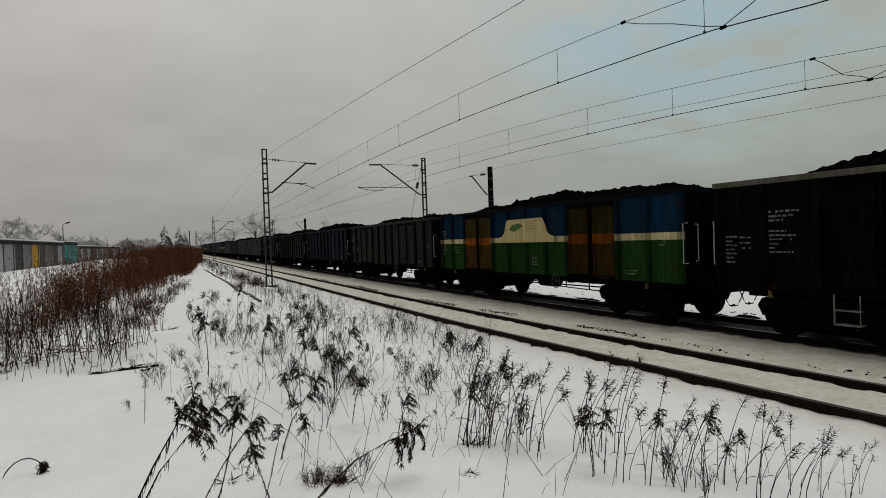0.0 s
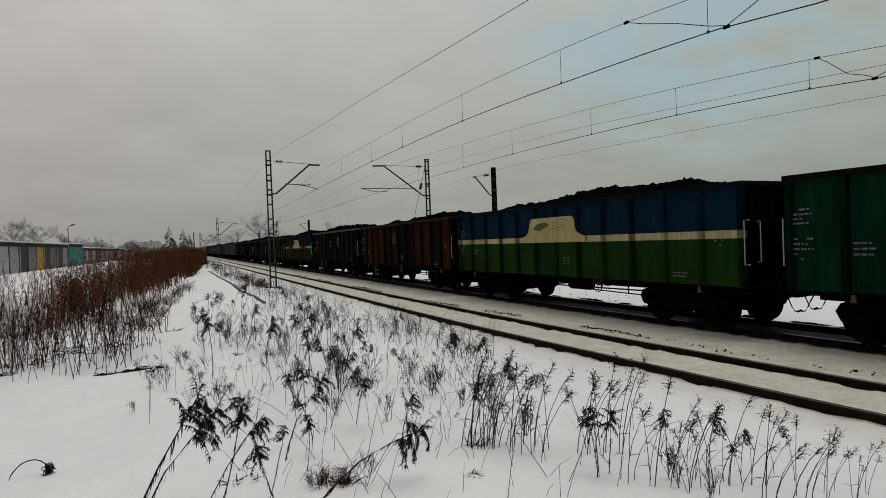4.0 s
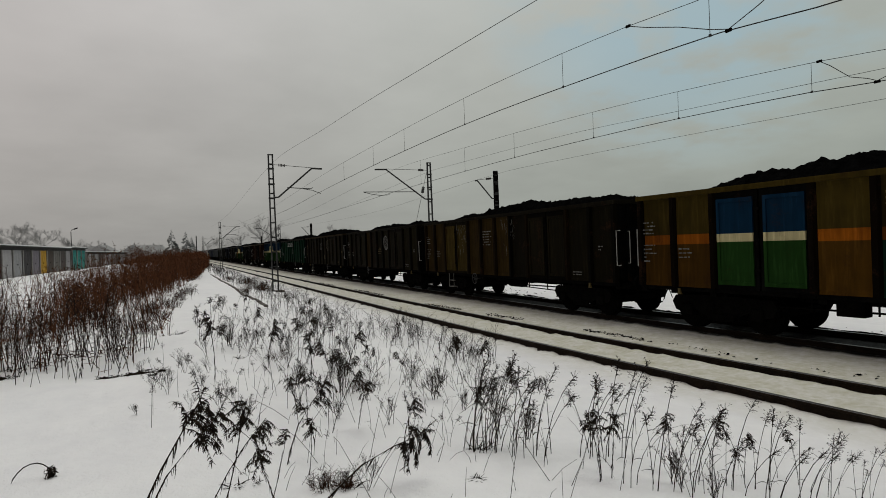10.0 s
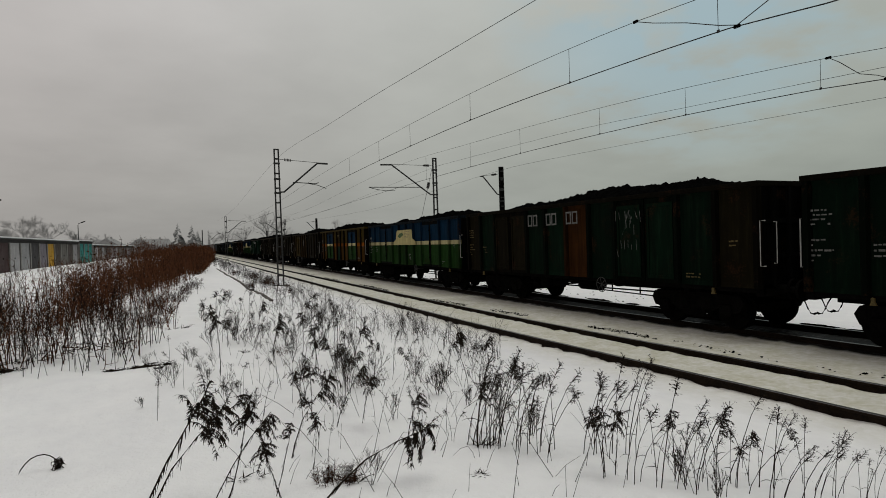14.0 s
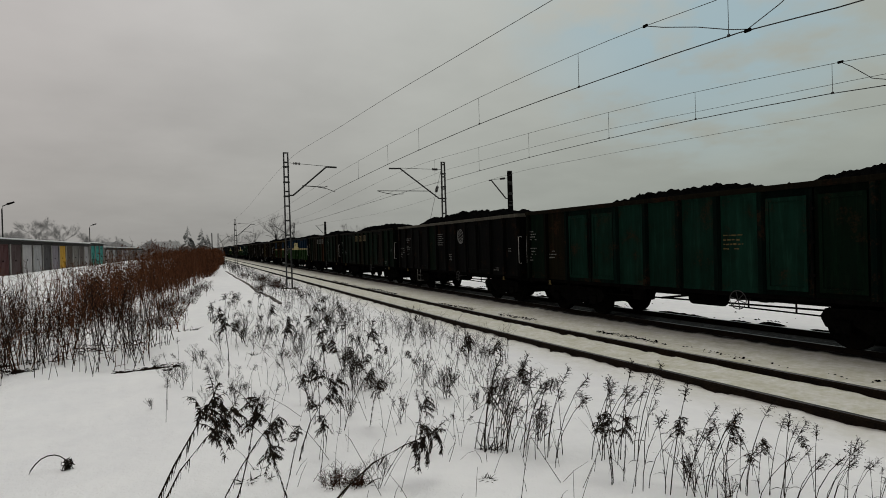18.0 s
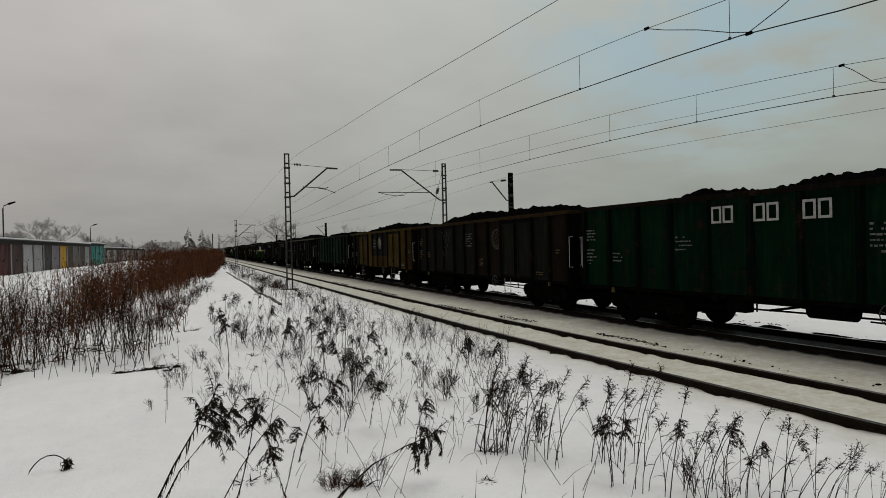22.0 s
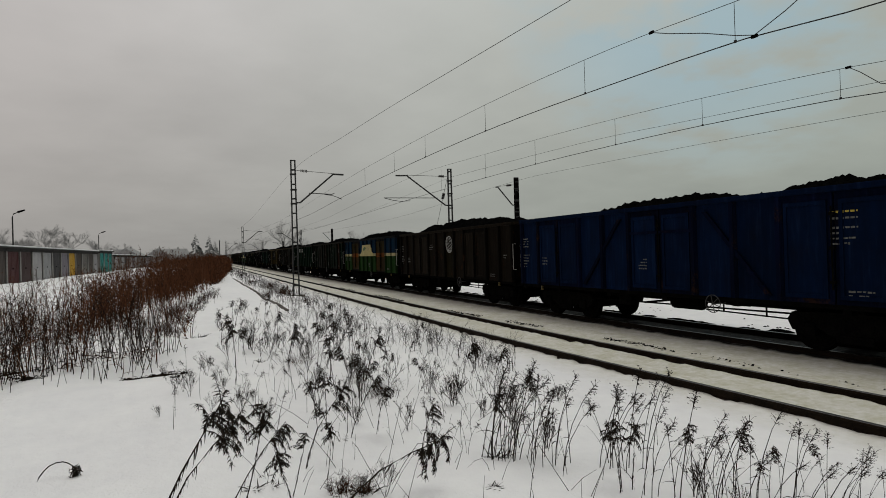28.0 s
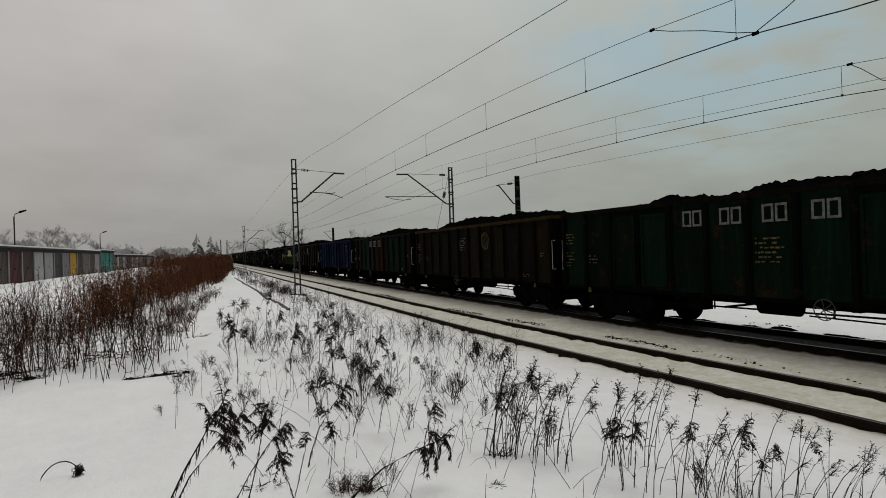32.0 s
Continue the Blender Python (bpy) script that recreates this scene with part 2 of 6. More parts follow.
def paint(name, bands, grime=0.35, rust=(0.035, 0.016, 0.008), rough=0.55, dirt=(0.0025, 0.0025, 0.0022), depth=0.58, rusty=1.0):
    """Old wagon paint in level bands [(from height, colour)], with coal dust, streaks and rust."""
    bands = [(h, tuple(depth * v * (v / max(c)) ** 0.2 for v in c)) for h, c in bands]
    m, N, b = material(name)
    co = N.add("ShaderNodeTexCoord").outputs["Object"]
    z = N.add("ShaderNodeSeparateXYZ", {0: co}).outputs[2]
    rnd = N.add("ShaderNodeObjectInfo").outputs["Random"]
    sh = N.add("ShaderNodeCombineXYZ", {0: N.math("MULTIPLY", rnd, 37.0), 1: N.math("MULTIPLY", rnd, 91.0)}).outputs[0]
    p = N.add("ShaderNodeVectorMath", {0: co, 1: sh}, operation="ADD").outputs[0]
    col = N.mix(0.0, bands[0][1], bands[0][1])
    for z0, c in bands[1:]:
        col = N.mix(N.math("GREATER_THAN", z, z0), col, c)
    # every panel has aged differently
    vary = min(0.66, 0.2 + 1.5 * max(0.0, grime))
    age = N.math("ADD", 0.95 - 0.5 * vary, N.math("MULTIPLY", N.math("FRACT", N.math("MULTIPLY", rnd, 53.0)), vary))
    col = N.add("ShaderNodeVectorMath", {0: col, "Scale": age}, operation="SCALE").outputs[0]
    scour = N.noise(N.add("ShaderNodeVectorMath", {0: p, 1: (5.0, 5.0, 0.45)}, operation="MULTIPLY").outputs[0], 1.9, 4.0, 0.65)
    worn = N.add("ShaderNodeVectorMath", {0: N.add("ShaderNodeVectorMath", {0: col, "Scale": 1.55}, operation="SCALE").outputs[0], 1: (0.004, 0.0037, 0.0027)}, operation="ADD").outputs[0]
    col = N.mix(N.math("MULTIPLY", N.ramp(scour, [(0.52, 0.0), (0.70, 1.0)]), 0.8), col, worn)
    st = N.add("ShaderNodeVectorMath", {0: p, 1: (7.0, 7.0, 0.7)}, operation="MULTIPLY").outputs[0]
    streak = N.noise(st, 1.0, 4.0, 0.6)
    blot = N.noise(p, 1.6, 5.0, 0.6)
    fine = N.noise(p, 22.0, 3.0)
    k = N.math("ADD", N.math("MULTIPLY", streak, 0.55), N.math("MULTIPLY", blot, 0.45))
    dust = N.math("MULTIPLY", N.ramp(k, [(0.40 - 0.2 * grime, 0.0), (0.72 - 0.2 * grime, 1.0)]), min(1.0, 0.35 + grime))
    col = N.mix(dust, col, dirt)
    rs = N.ramp(N.math("ADD", N.math("MULTIPLY", blot, 0.7), N.math("MULTIPLY", fine, 0.3)), [(0.56, 0.0), (0.66, 1.0)])
    col = N.mix(N.math("MULTIPLY", rs, rusty * min(0.9, 0.25 + grime)), col, rust)
    N.link(col, b.inputs["Base Color"])
    N.link(N.math("ADD", rough - 0.1, N.math("MULTIPLY", k, 0.3)), b.inputs["Roughness"])
    b.inputs["Specular IOR Level"].default_value = 0.012
    bump(N, b, N.math("ADD", N.math("MULTIPLY", fine, 0.3), blot), 0.25, 0.02)
    return m


def snow_material():
    m, N, b = material("snow")
    co = N.add("ShaderNodeTexCoord").outputs["Object"]
    g = N.noise(co, 0.35, 5.0)
    f = N.noise(co, 9.0, 4.0)
    ff = N.noise(co, 60.0, 2.0)
    g2 = N.noise(co, 2.4, 5.0, 0.6)
    col = N.ramp(N.math("ADD", N.math("MULTIPLY", g, 0.5), N.math("MULTIPLY", g2, 0.5)), [(0.32, (0.77, 0.765, 0.785)), (0.66, (0.87, 0.865, 0.868))])
    at = N.add("ShaderNodeAttribute")
    at.attribute_name = "soil"
    soil = at.outputs["Fac"]
    # coal dust and cinders beside the rails
    k = N.math("ADD", N.math("MULTIPLY", f, 0.7), N.math("MULTIPLY", N.noise(co, 2.2, 4.0), 0.6))
    d = N.math("MULTIPLY", soil, N.ramp(k, [(0.42, 0.32), (0.92, 1.0)]), True)
    col = N.mix(d, col, (0.44, 0.425, 0.30))
    at2 = N.add("ShaderNodeAttribute")
    at2.attribute_name = "cinder"
    c2 = N.math("MULTIPLY", at2.outputs["Fac"], N.ramp(k, [(0.35, 0.8), (0.6, 1.0)]), True)
    col = N.mix(c2, col, (0.007, 0.0065, 0.006))
    N.link(col, b.inputs["Base Color"])
    b.inputs["Roughness"].default_value = 0.75
    b.inputs["Specular IOR Level"].default_value = 0.2
    h = N.math("ADD", N.math("MULTIPLY", f, 0.7), N.math("MULTIPLY", ff, 0.25))
    bump(N, b, N.math("ADD", h, N.math("MULTIPLY", g2, 0.9)), 0.6, 0.05)
    return m


SNOW = snow_material()
RAIL_SIDE = rough_mat("rail_rust", (0.006, 0.0042, 0.003), (0.020, 0.013, 0.008), 4.0, 0.85, spec=0.08)
RAIL_TOP = rough_mat("rail_polish", (0.10, 0.10, 0.10), (0.22, 0.22, 0.22), 2.0, 0.35, 0.1, 0.01, 1.0)
BLACK_STEEL = rough_mat("sooty_steel", (0.002, 0.002, 0.002), (0.007, 0.0065, 0.006), 3.0, 0.85, spec=0.0)
COAL = rough_mat("coal", (0.0012, 0.0012, 0.0012), (0.005, 0.005, 0.005), 5.0, 0.85, 0.8, 0.05, spec=0.0)
MAST_STEEL = rough_mat("mast_steel", (0.010, 0.011, 0.010), (0.026, 0.027, 0.026), 4.0, 0.6)
WIRE = rough_mat("wire_copper", (0.012, 0.012, 0.012), (0.03, 0.03, 0.028), 2.0, 0.6, 0)
PORCELAIN = rough_mat("insulator_brown", (0.008, 0.006, 0.005), (0.016, 0.012, 0.01), 6.0, 0.3, 0)
CONCRETE = rough_mat("concrete", (0.05, 0.042, 0.036), (0.14, 0.125, 0.11), 3.0, 0.9)
WEED = twig_mat("dry_weed", [(0.004, 0.0035, 0.003), (0.009, 0.007, 0.005), (0.018, 0.013, 0.009), (0.036, 0.026, 0.017)])
SOIL = rough_mat("bare_soil", (0.006, 0.0045, 0.0035), (0.022, 0.016, 0.012), 14.0, 0.95, 0.6, spec=0.0)
BRAMBLE = twig_mat("bramble", [(0.012, 0.006, 0.0035), (0.045, 0.017, 0.008), (0.100, 0.036, 0.015), (0.13, 0.062, 0.032)])
DARK_STEM = twig_mat("dark_stem", [(0.003, 0.0022, 0.002), (0.008, 0.005, 0.004), (0.016, 0.009, 0.006), (0.035, 0.017, 0.010)])
BRAMBLE_DARK = twig_mat("dark_bramble", [(0.006, 0.0038, 0.003), (0.017, 0.0085, 0.0055), (0.042, 0.017, 0.009), (0.075, 0.032, 0.016)])
# far walls, roofs and woods: distance haze is put into the pale base colours
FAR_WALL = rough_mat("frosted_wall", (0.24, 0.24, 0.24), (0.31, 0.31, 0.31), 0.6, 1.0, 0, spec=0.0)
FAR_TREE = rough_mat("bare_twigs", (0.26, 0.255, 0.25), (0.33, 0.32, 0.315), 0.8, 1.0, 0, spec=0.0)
WHITE_MARK = rough_mat("white_lettering", (0.24, 0.24, 0.23), (0.42, 0.42, 0.40), 9.0, 0.7, 0)
DIM_MARK = rough_mat("worn_lettering", (0.05, 0.05, 0.048), (0.19, 0.19, 0.18), 14.0, 0.7, 0)
YELLOW_MARK = rough_mat("yellow_lettering", (0.04, 0.03, 0.010), (0.14, 0.10, 0.03), 12.0, 0.7, 0)
GOLD_MARK = rough_mat("gold_lettering", (0.30, 0.22, 0.03), (0.55, 0.42, 0.06), 9.0, 0.7, 0)
GHOST_MARK = rough_mat("faded_lettering", (0.010, 0.008, 0.002), (0.045, 0.034, 0.007), 4.0, 0.7, 0)
WHITE_BAR = rough_mat("white_handrail", (0.28, 0.28, 0.27), (0.5, 0.5, 0.48), 6.0, 0.6, 0)

# ---- ground ----
def spaced(edges):
    """Rising values with a step of their own in each stretch [(start, step), ..., end]."""
    out = []
    for (a, st), nx in zip(edges[:-1], edges[1:]):
        e = nx[0] if isinstance(nx, tuple) else nx
        n = max(1, round((e - a) / st))
        out += [a + (e - a) * i / n for i in range(n)]
    return out + [edges[-1]]


def build_ground():
    ds = spaced([(-1500, 300), (-300, 60), (-60, 5), (-20, 1.0), (-12, 0.25), (-3.0, 0.12), (7, 0.5), (16, 4), (60, 40), (300, 300), 1500])
    ss = spaced([(-1500, 300), (-200, 40), (-20, 2), (-3, 0.3), (1, 0.12), (18, 0.25), (34, 0.6), (70, 2.5), (150, 12), (400, 150), 3000])
    vs, soil, cinder = [], [], []
    for s in ss:
        for d in ds:
            p = along(s, d) if -380 < s < 1400 else along(max(-380, min(1400, s)), d) + Vector((0, s - max(-380, min(1400, s)), 0))
            z = ground_z(p.x, p.y) if abs(d) < 60 else float(np.interp(d, PROFILE_D, PROFILE_Z))
            vs.append((p.x, p.y, z))
            a = max(0.0, 1 - abs(d - 1.6) / 3.4)
            soil.append(min(1.0, 2.1 * a))
            c = 1.0 if -1.02 < d - FAR < 0.95 else 0.0
            cinder.append(c)
    w = len(ds)
    fs = [(i * w + j, i * w + j + 1, (i + 1) * w + j + 1, (i + 1) * w + j) for i in range(len(ss) - 1) for j in range(w - 1)]
    me = bpy.data.meshes.new("ground")
    me.from_pydata(vs, [], fs)
    for nm, vals in (("soil", soil), ("cinder", cinder)):
        me.attributes.new(nm, "FLOAT", "POINT").data.foreach_set("value", vals)
    me.materials.append(SNOW)
    me.shade_smooth()
    tagged(new("ground", me), "snow-covered ground sloping down to the railway tracks", "ground", kind="structure")


build_ground()


def sweep(outline, stations, off):
    """A rail's section (east, up) carried along the line."""
    g = Geo()
    m = len(outline)
    for s in stations:
        for a, b in outline:
            g.v.append(tuple(along(s, off + a, b)))
    for i in range(len(stations) - 1):
        for j in range(m):
            q = (j + 1) % m
            g.f.append((i * m + j, i * m + q, (i + 1) * m + q, (i + 1) * m + j))
    return g


RAIL = [(-0.07, -0.17), (0.07, -0.17), (0.07, -0.155), (0.012, -0.13), (0.010, -0.045), (0.036, -0.035), (0.036, -0.006), (-0.036, -0.006), (-0.036, -0.035), (-0.010, -0.045), (-0.012, -0.13), (-0.07, -0.155)]
HEAD = [(-0.034, -0.005), (0.034, -0.005), (0.030, 0.0), (-0.030, 0.0)]
RUN = spaced([(-120, 10), (-20, 2), (60, 4), (200, 20), 700])
for track, off, words in (("near", 0, "rusty railway track half buried in snow"), ("far", FAR, "rusty railway track darkened by coal dust")):
    tr = tagged(thing("railway_track", words, "railway track", "double track"), kind="structure")
    for side in (-0.7525, 0.7525):
        r = part("rail", sweep(RAIL, RUN, off + side), RAIL_SIDE, tr)
        part("rail_head", sweep(HEAD, RUN, off + side), RAIL_TOP, r, "worn shiny running surface")

# ---- the coal train ----
PITCH, LONG, HALF = 14.03, 13.1, 6.55
BAY = LONG / 12
BLUE, CREAM, GREEN = (0.008, 0.034, 0.066), (0.72, 0.65, 0.40), (0.022, 0.060, 0.016)
P_TRI = paint("paint_blue_cream_green", [(0, GREEN), (2.07, CREAM), (2.25, BLUE)], 0.06, depth=0.7)
P_TRI_DOOR = paint("paint_brown_orange_door", [(0, (0.062, 0.038, 0.009)), (2.0, (0.27, 0.095, 0.012)), (2.28, (0.048, 0.037, 0.010))], 0.4, depth=0.8)
P_PATCH = paint("paint_ochre_orange_band", [(0, (0.075, 0.040, 0.008)), (2.04, (0.30, 0.105, 0.012)), (2.27, (0.055, 0.040, 0.010))], 0.2, depth=0.85)
P_PATCH_TEAL = paint("paint_ochre_over_teal", [(0, (0.018, 0.060, 0.042)), (2.04, (0.30, 0.105, 0.012)), (2.27, (0.055, 0.040, 0.010))], 0.25)
P_BLACK = paint("paint_black", [(0, (0.0045, 0.0048, 0.0048))], 0.2)
P_GREY = paint("paint_dark_grey", [(0, (0.016, 0.0175, 0.014))], 0.3)
P_BROWN = paint("paint_grey_brown", [(0, (0.022, 0.017, 0.012))], 0.35)
P_OLIVE = paint("paint_olive_brown", [(0, (0.018, 0.015, 0.0075))], 0.35)
P_RUST = paint("paint_red_rust", [(0, (0.092, 0.033, 0.007))], 0.4, depth=0.5)
P_OCHRE = paint("paint_ochre_rust", [(0, (0.062, 0.040, 0.011))], 0.35, depth=0.5)
P_KHAKI = paint("paint_khaki", [(0, (0.108, 0.078, 0.019))], 0.3, depth=0.6)
P_KHAKI_FOOT = paint("paint_slate_over_khaki", [(0, (0.075, 0.055, 0.015)), (1.72, (0.018, 0.021, 0.020))], 0.3)
P_UMBER = paint("paint_umber", [(0, (0.060, 0.026, 0.008))], 0.35)
# grey lightened to imitate haze over the farthest wagons
P_HAZED = paint("paint_dusty_grey", [(0, (0.050, 0.053, 0.056))], 0.0, depth=1.0)
P_GREEN = paint("paint_bottle_green", [(0, (0.006, 0.058, 0.030))], 0.2, depth=0.45)
P_MIDGREEN = paint("paint_deep_green", [(0, (0.004, 0.036, 0.018))], 0.3, depth=0.40)
P_DKGREEN = paint("paint_dark_green", [(0, (0.006, 0.019, 0.011))], 0.3)
P_TEAL = paint("paint_teal", [(0, (0.013, 0.046, 0.033))], 0.3)
P_BLUE = paint("paint_blue", [(0, (0.006, 0.020, 0.058))], 0.15, rusty=0.1)
P_SLATE = paint("paint_slate_blue", [(0, (0.026, 0.032, 0.048))], 0.25, depth=0.9)
P_PLAIN = paint("paint_weathered_grey", [(0, (0.036, 0.037, 0.034))], 0.25, depth=0.9)
P_RIM_PALE = paint("rim_pale_grey", [(0, (0.16, 0.15, 0.125))], 0.15)
P_RIM_NAVY = paint("rim_sooty_navy", [(0, (0.010, 0.017, 0.024))], 0.4)
P_RIM_SOOT = paint("rim_sooty_brown", [(0, (0.013, 0.011, 0.007))], 0.3)
P_RIM_BROWN = paint("rim_brown", [(0, (0.060, 0.042, 0.018))], 0.3)

# stake copies of each paint, darkened for soot and the shade on the ribs
SHADED_STAKE = {}


def shade_stake(name, bands, grime):
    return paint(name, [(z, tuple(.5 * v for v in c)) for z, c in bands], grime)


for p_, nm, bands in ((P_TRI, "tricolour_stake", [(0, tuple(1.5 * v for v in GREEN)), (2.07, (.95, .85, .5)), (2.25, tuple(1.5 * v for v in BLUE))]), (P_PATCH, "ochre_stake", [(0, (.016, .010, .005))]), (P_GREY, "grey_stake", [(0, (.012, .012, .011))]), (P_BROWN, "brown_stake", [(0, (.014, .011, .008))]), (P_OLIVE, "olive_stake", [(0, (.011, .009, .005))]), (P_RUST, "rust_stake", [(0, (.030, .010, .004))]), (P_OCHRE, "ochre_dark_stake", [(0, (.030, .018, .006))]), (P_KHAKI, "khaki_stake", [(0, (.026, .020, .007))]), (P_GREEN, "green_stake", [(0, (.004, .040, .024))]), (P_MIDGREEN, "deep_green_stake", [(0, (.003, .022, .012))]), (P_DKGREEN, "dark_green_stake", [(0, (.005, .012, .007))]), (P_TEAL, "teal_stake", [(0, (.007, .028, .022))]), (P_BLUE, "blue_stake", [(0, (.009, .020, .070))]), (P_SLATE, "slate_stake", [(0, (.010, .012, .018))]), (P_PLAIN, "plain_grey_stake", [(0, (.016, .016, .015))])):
    SHADED_STAKE[p_] = shade_stake(nm, bands, .3)


def wagon_meshes():
    """Shared meshes of the wagon's parts; x is across, y along, z up from the rail."""
    M = {}
    # pressed side panel: a shallow tray between two stakes
    h = BAY / 2 - 0.05
    g = Geo()
    for s in (1,):
        x0, x1 = -1.40, -1.36
        ring = [(-h, 1.02), (h, 1.02), (h, 3.178), (-h, 3.178)]
        inn = [(-h + .07, 1.12), (h - .07, 1.12), (h - .07, 3.08), (-h + .07, 3.08)]
        n = len(g.v)
        g.v += [(x0, a, b) for a, b in ring] + [(x0 + .025, a, b) for a, b in inn] + [(x1 + .03, a, b) for a, b in ring]
        for i in range(4):
            j = (i + 1) % 4
            g.f += [(n + i, n + 4 + i, n + 4 + j, n + j), (n + i, n + j, n + 8 + j, n + 8 + i)]
        g.f += [(n + 4, n + 7, n + 6, n + 5), (n + 8, n + 9, n + 10, n + 11)]
    M["panel"] = g.mesh("side_panel", P_GREY)
    g = Geo().prism([(-1.36, -.085), (-1.41, -.085), (-1.48, -.05), (-1.48, .05), (-1.41, .085), (-1.36, .085)], "z", 1.02, 3.178)
    M["stake"] = g.mesh("stake", P_GREY)
    M["leaf_back"] = Geo().box(-1.40, -1.35, -BAY / 2 + .02, BAY / 2 - .02, 1.02, 3.178).mesh("door_surround", P_GREY)
    h = BAY / 2 - .115
    g = Geo().box(-1.418, -1.402, -h, h, 1.12, 3.02)
    for y0, y1, z0, z1 in ((-h, h, 1.12, 1.20), (-h, h, 2.94, 3.02), (-h, -h + .07, 1.20, 2.94), (h - .07, h, 1.20, 2.94)):
        g.box(-1.442, -1.416, y0, y1, z0, z1)
    M["leaf"] = g.mesh("door_leaf", P_GREY)
    g = Geo().tube([(-1.47, 0, 1.3), (-1.47, 0, 2.9)], .018, 5)
    for z in (1.45, 2.1, 2.75):
        g.box(-1.485, -1.44, -.05, .05, z - .03, z + .03)
    M["lock"] = g.mesh("lock_bar", BLACK_STEEL)
    g = Geo().box(-1.49, -1.33, -HALF - .02, HALF + .02, 3.17, 3.285, .015)
    M["rim"] = g.mesh("top_rim", P_GREY)
    g = Geo().box(-1.33, 1.33, -.09, .09, 3.17, 3.285, .015)
    M["end_rim"] = g.mesh("end_rim", P_GREY)
    g = Geo().box(-1.36, 1.36, -.03, .03, 1.05, 3.17)
    M["end"] = g.mesh("end_wall", P_GREY)
    M["end_stake"] = Geo().prism([(-.06, -.03), (-.04, -.10), (.04, -.10), (.06, -.03)], "z", 1.05, 3.17).mesh("end_stake", P_GREY)
    M["end_beam"] = Geo().box(-1.34, 1.34, -.075, -.02, -.05, .05).mesh("end_beam", P_GREY)
    g = Geo().box(-1.36, 1.36, -HALF, HALF, 1.02, 1.10)
    M["floor"] = g.mesh("floor", BLACK_STEEL)
    g = Geo()
    for x in (-1.34, 1.26):
        g.box(x, x + .08, -HALF, HALF, .92, 1.02)
    for x in (-.3, .2):
        g.box(x, x + .1, -HALF, HALF, .72, 1.02)
    for y in (-4.5, -2.1, 0, 2.1, 4.5):
        g.box(-1.3, 1.3, y - .08, y + .08, .82, 1.02)
    for y in (-HALF, HALF - .16):
        g.box(-1.36, 1.36, y, y + .16, .86, 1.1)
    M["frame"] = g.mesh("underframe", BLACK_STEEL)
    # bogie side frames, bolster, springs
    g = Geo()
    for x in (-1.06, .94):
        g.prism([(-1.35, .62), (-1.25, .78), (-.5, .82), (.5, .82), (1.25, .78), (1.35, .62), (1.25, .42), (1.0, .36), (.75, .5), (.42, .34), (-.42, .34), (-.75, .5), (-1.0, .36), (-1.25, .42)], "x", x, x + .12)
        for y in (-.9, .9):
            g.box(x - .07, x + .19, y - .15, y + .15, .32, .58, .02)
            g.tube([(x + .06, y - .24, .55), (x + .06, y - .24, .8)], .075, 8)
            g.tube([(x + .06, y + .24, .55), (x + .06, y + .24, .8)], .075, 8)
    g.box(-1.05, 1.05, -.16, .16, .5, .88)
    # brake beams, hangers and triangles between the wheels
    for y in (-.36, .36):
        g.box(-.98, .98, y - .05, y + .05, .26, .44)
        for x in (-.86, .80):
            g.box(x, x + .06, y - .10, y + .10, .20, .60)
    g.box(-.14, .14, -1.25, 1.25, .44, .60)
    for x in (-1.10, 1.02):
        g.box(x, x + .08, -.34, .34, .24, .40, .015)
    g.box(-.95, .95, -1.3, -1.2, .42, .58)
    g.box(-.95, .95, 1.2, 1.3, .42, .58)
    M["bogie"] = g.mesh("bogie_frame", BLACK_STEEL)
    g = Geo()
    for sx in (-1, 1):
        g.tube([(sx * .69, 0, 0), (sx * .82, 0, 0)], .46, 24)
        g.tube([(sx * .68, 0, 0), (sx * .71, 0, 0)], .487, 24)
        for k in range(4):
            a = k * math.pi / 2
            g.box(sx * .82 - .012, sx * .82 + .012, .22 * math.cos(a) - .03, .22 * math.cos(a) + .03, .22 * math.sin(a) - .03, .22 * math.sin(a) + .03)
    g.tube([(-1.0, 0, 0), (1.0, 0, 0)], .075, 10)
    M["wheelset"] = g.mesh("wheelset", BLACK_STEEL)
    g = Geo().tube([(0, 0, 0), (0, .25, 0)], .10, 12).tube([(0, .25, 0), (0, .50, 0)], .075, 12).tube([(0, .50, 0), (0, .56, 0)], .22, 16)
    M["buffer"] = g.mesh("buffer", BLACK_STEEL)
    g = Geo().box(-.05, .05, 0, .42, .93, 1.05, .01).tube([(0, .42, 1.03), (0, .55, .98), (0, .58, .88), (0, .48, .8)], .035, 6)
    M["hook"] = g.mesh("coupling_hook", BLACK_STEEL)
    g = Geo().tube([(.0, 0, .88), (.0, .10, .84), (.01, .19, .70), (.01, .25, .56), (-.01, .30, .46), (-.01, .36, .45)], .014, 6).tube([(-.01, .36, .45), (-.01, .41, .47)], .024, 6)
    M["hose"] = g.mesh("brake_hose", BLACK_STEEL)
    g = Geo().tube([(-1.34, 0, 1.5), (-1.42, .07, 1.5), (-1.42, .07, 2.45), (-1.34, 0, 2.45)], .014, 5)
    M["rail"] = g.mesh("handrail", WHITE_BAR)
    g = Geo().tube([(-1.05, -.10, 1.55), (-1.05, -.17, 1.55), (-1.05, -.17, 2.42), (-1.05, -.10, 2.42)], .012, 5)
    M["end_rail"] = g.mesh("end_handrail", WHITE_BAR)
    g = Geo().tube([(-1.40, -.22, .98), (-1.40, -.22, .42), (-1.40, .22, .42), (-1.40, .22, .98)], .018, 5)
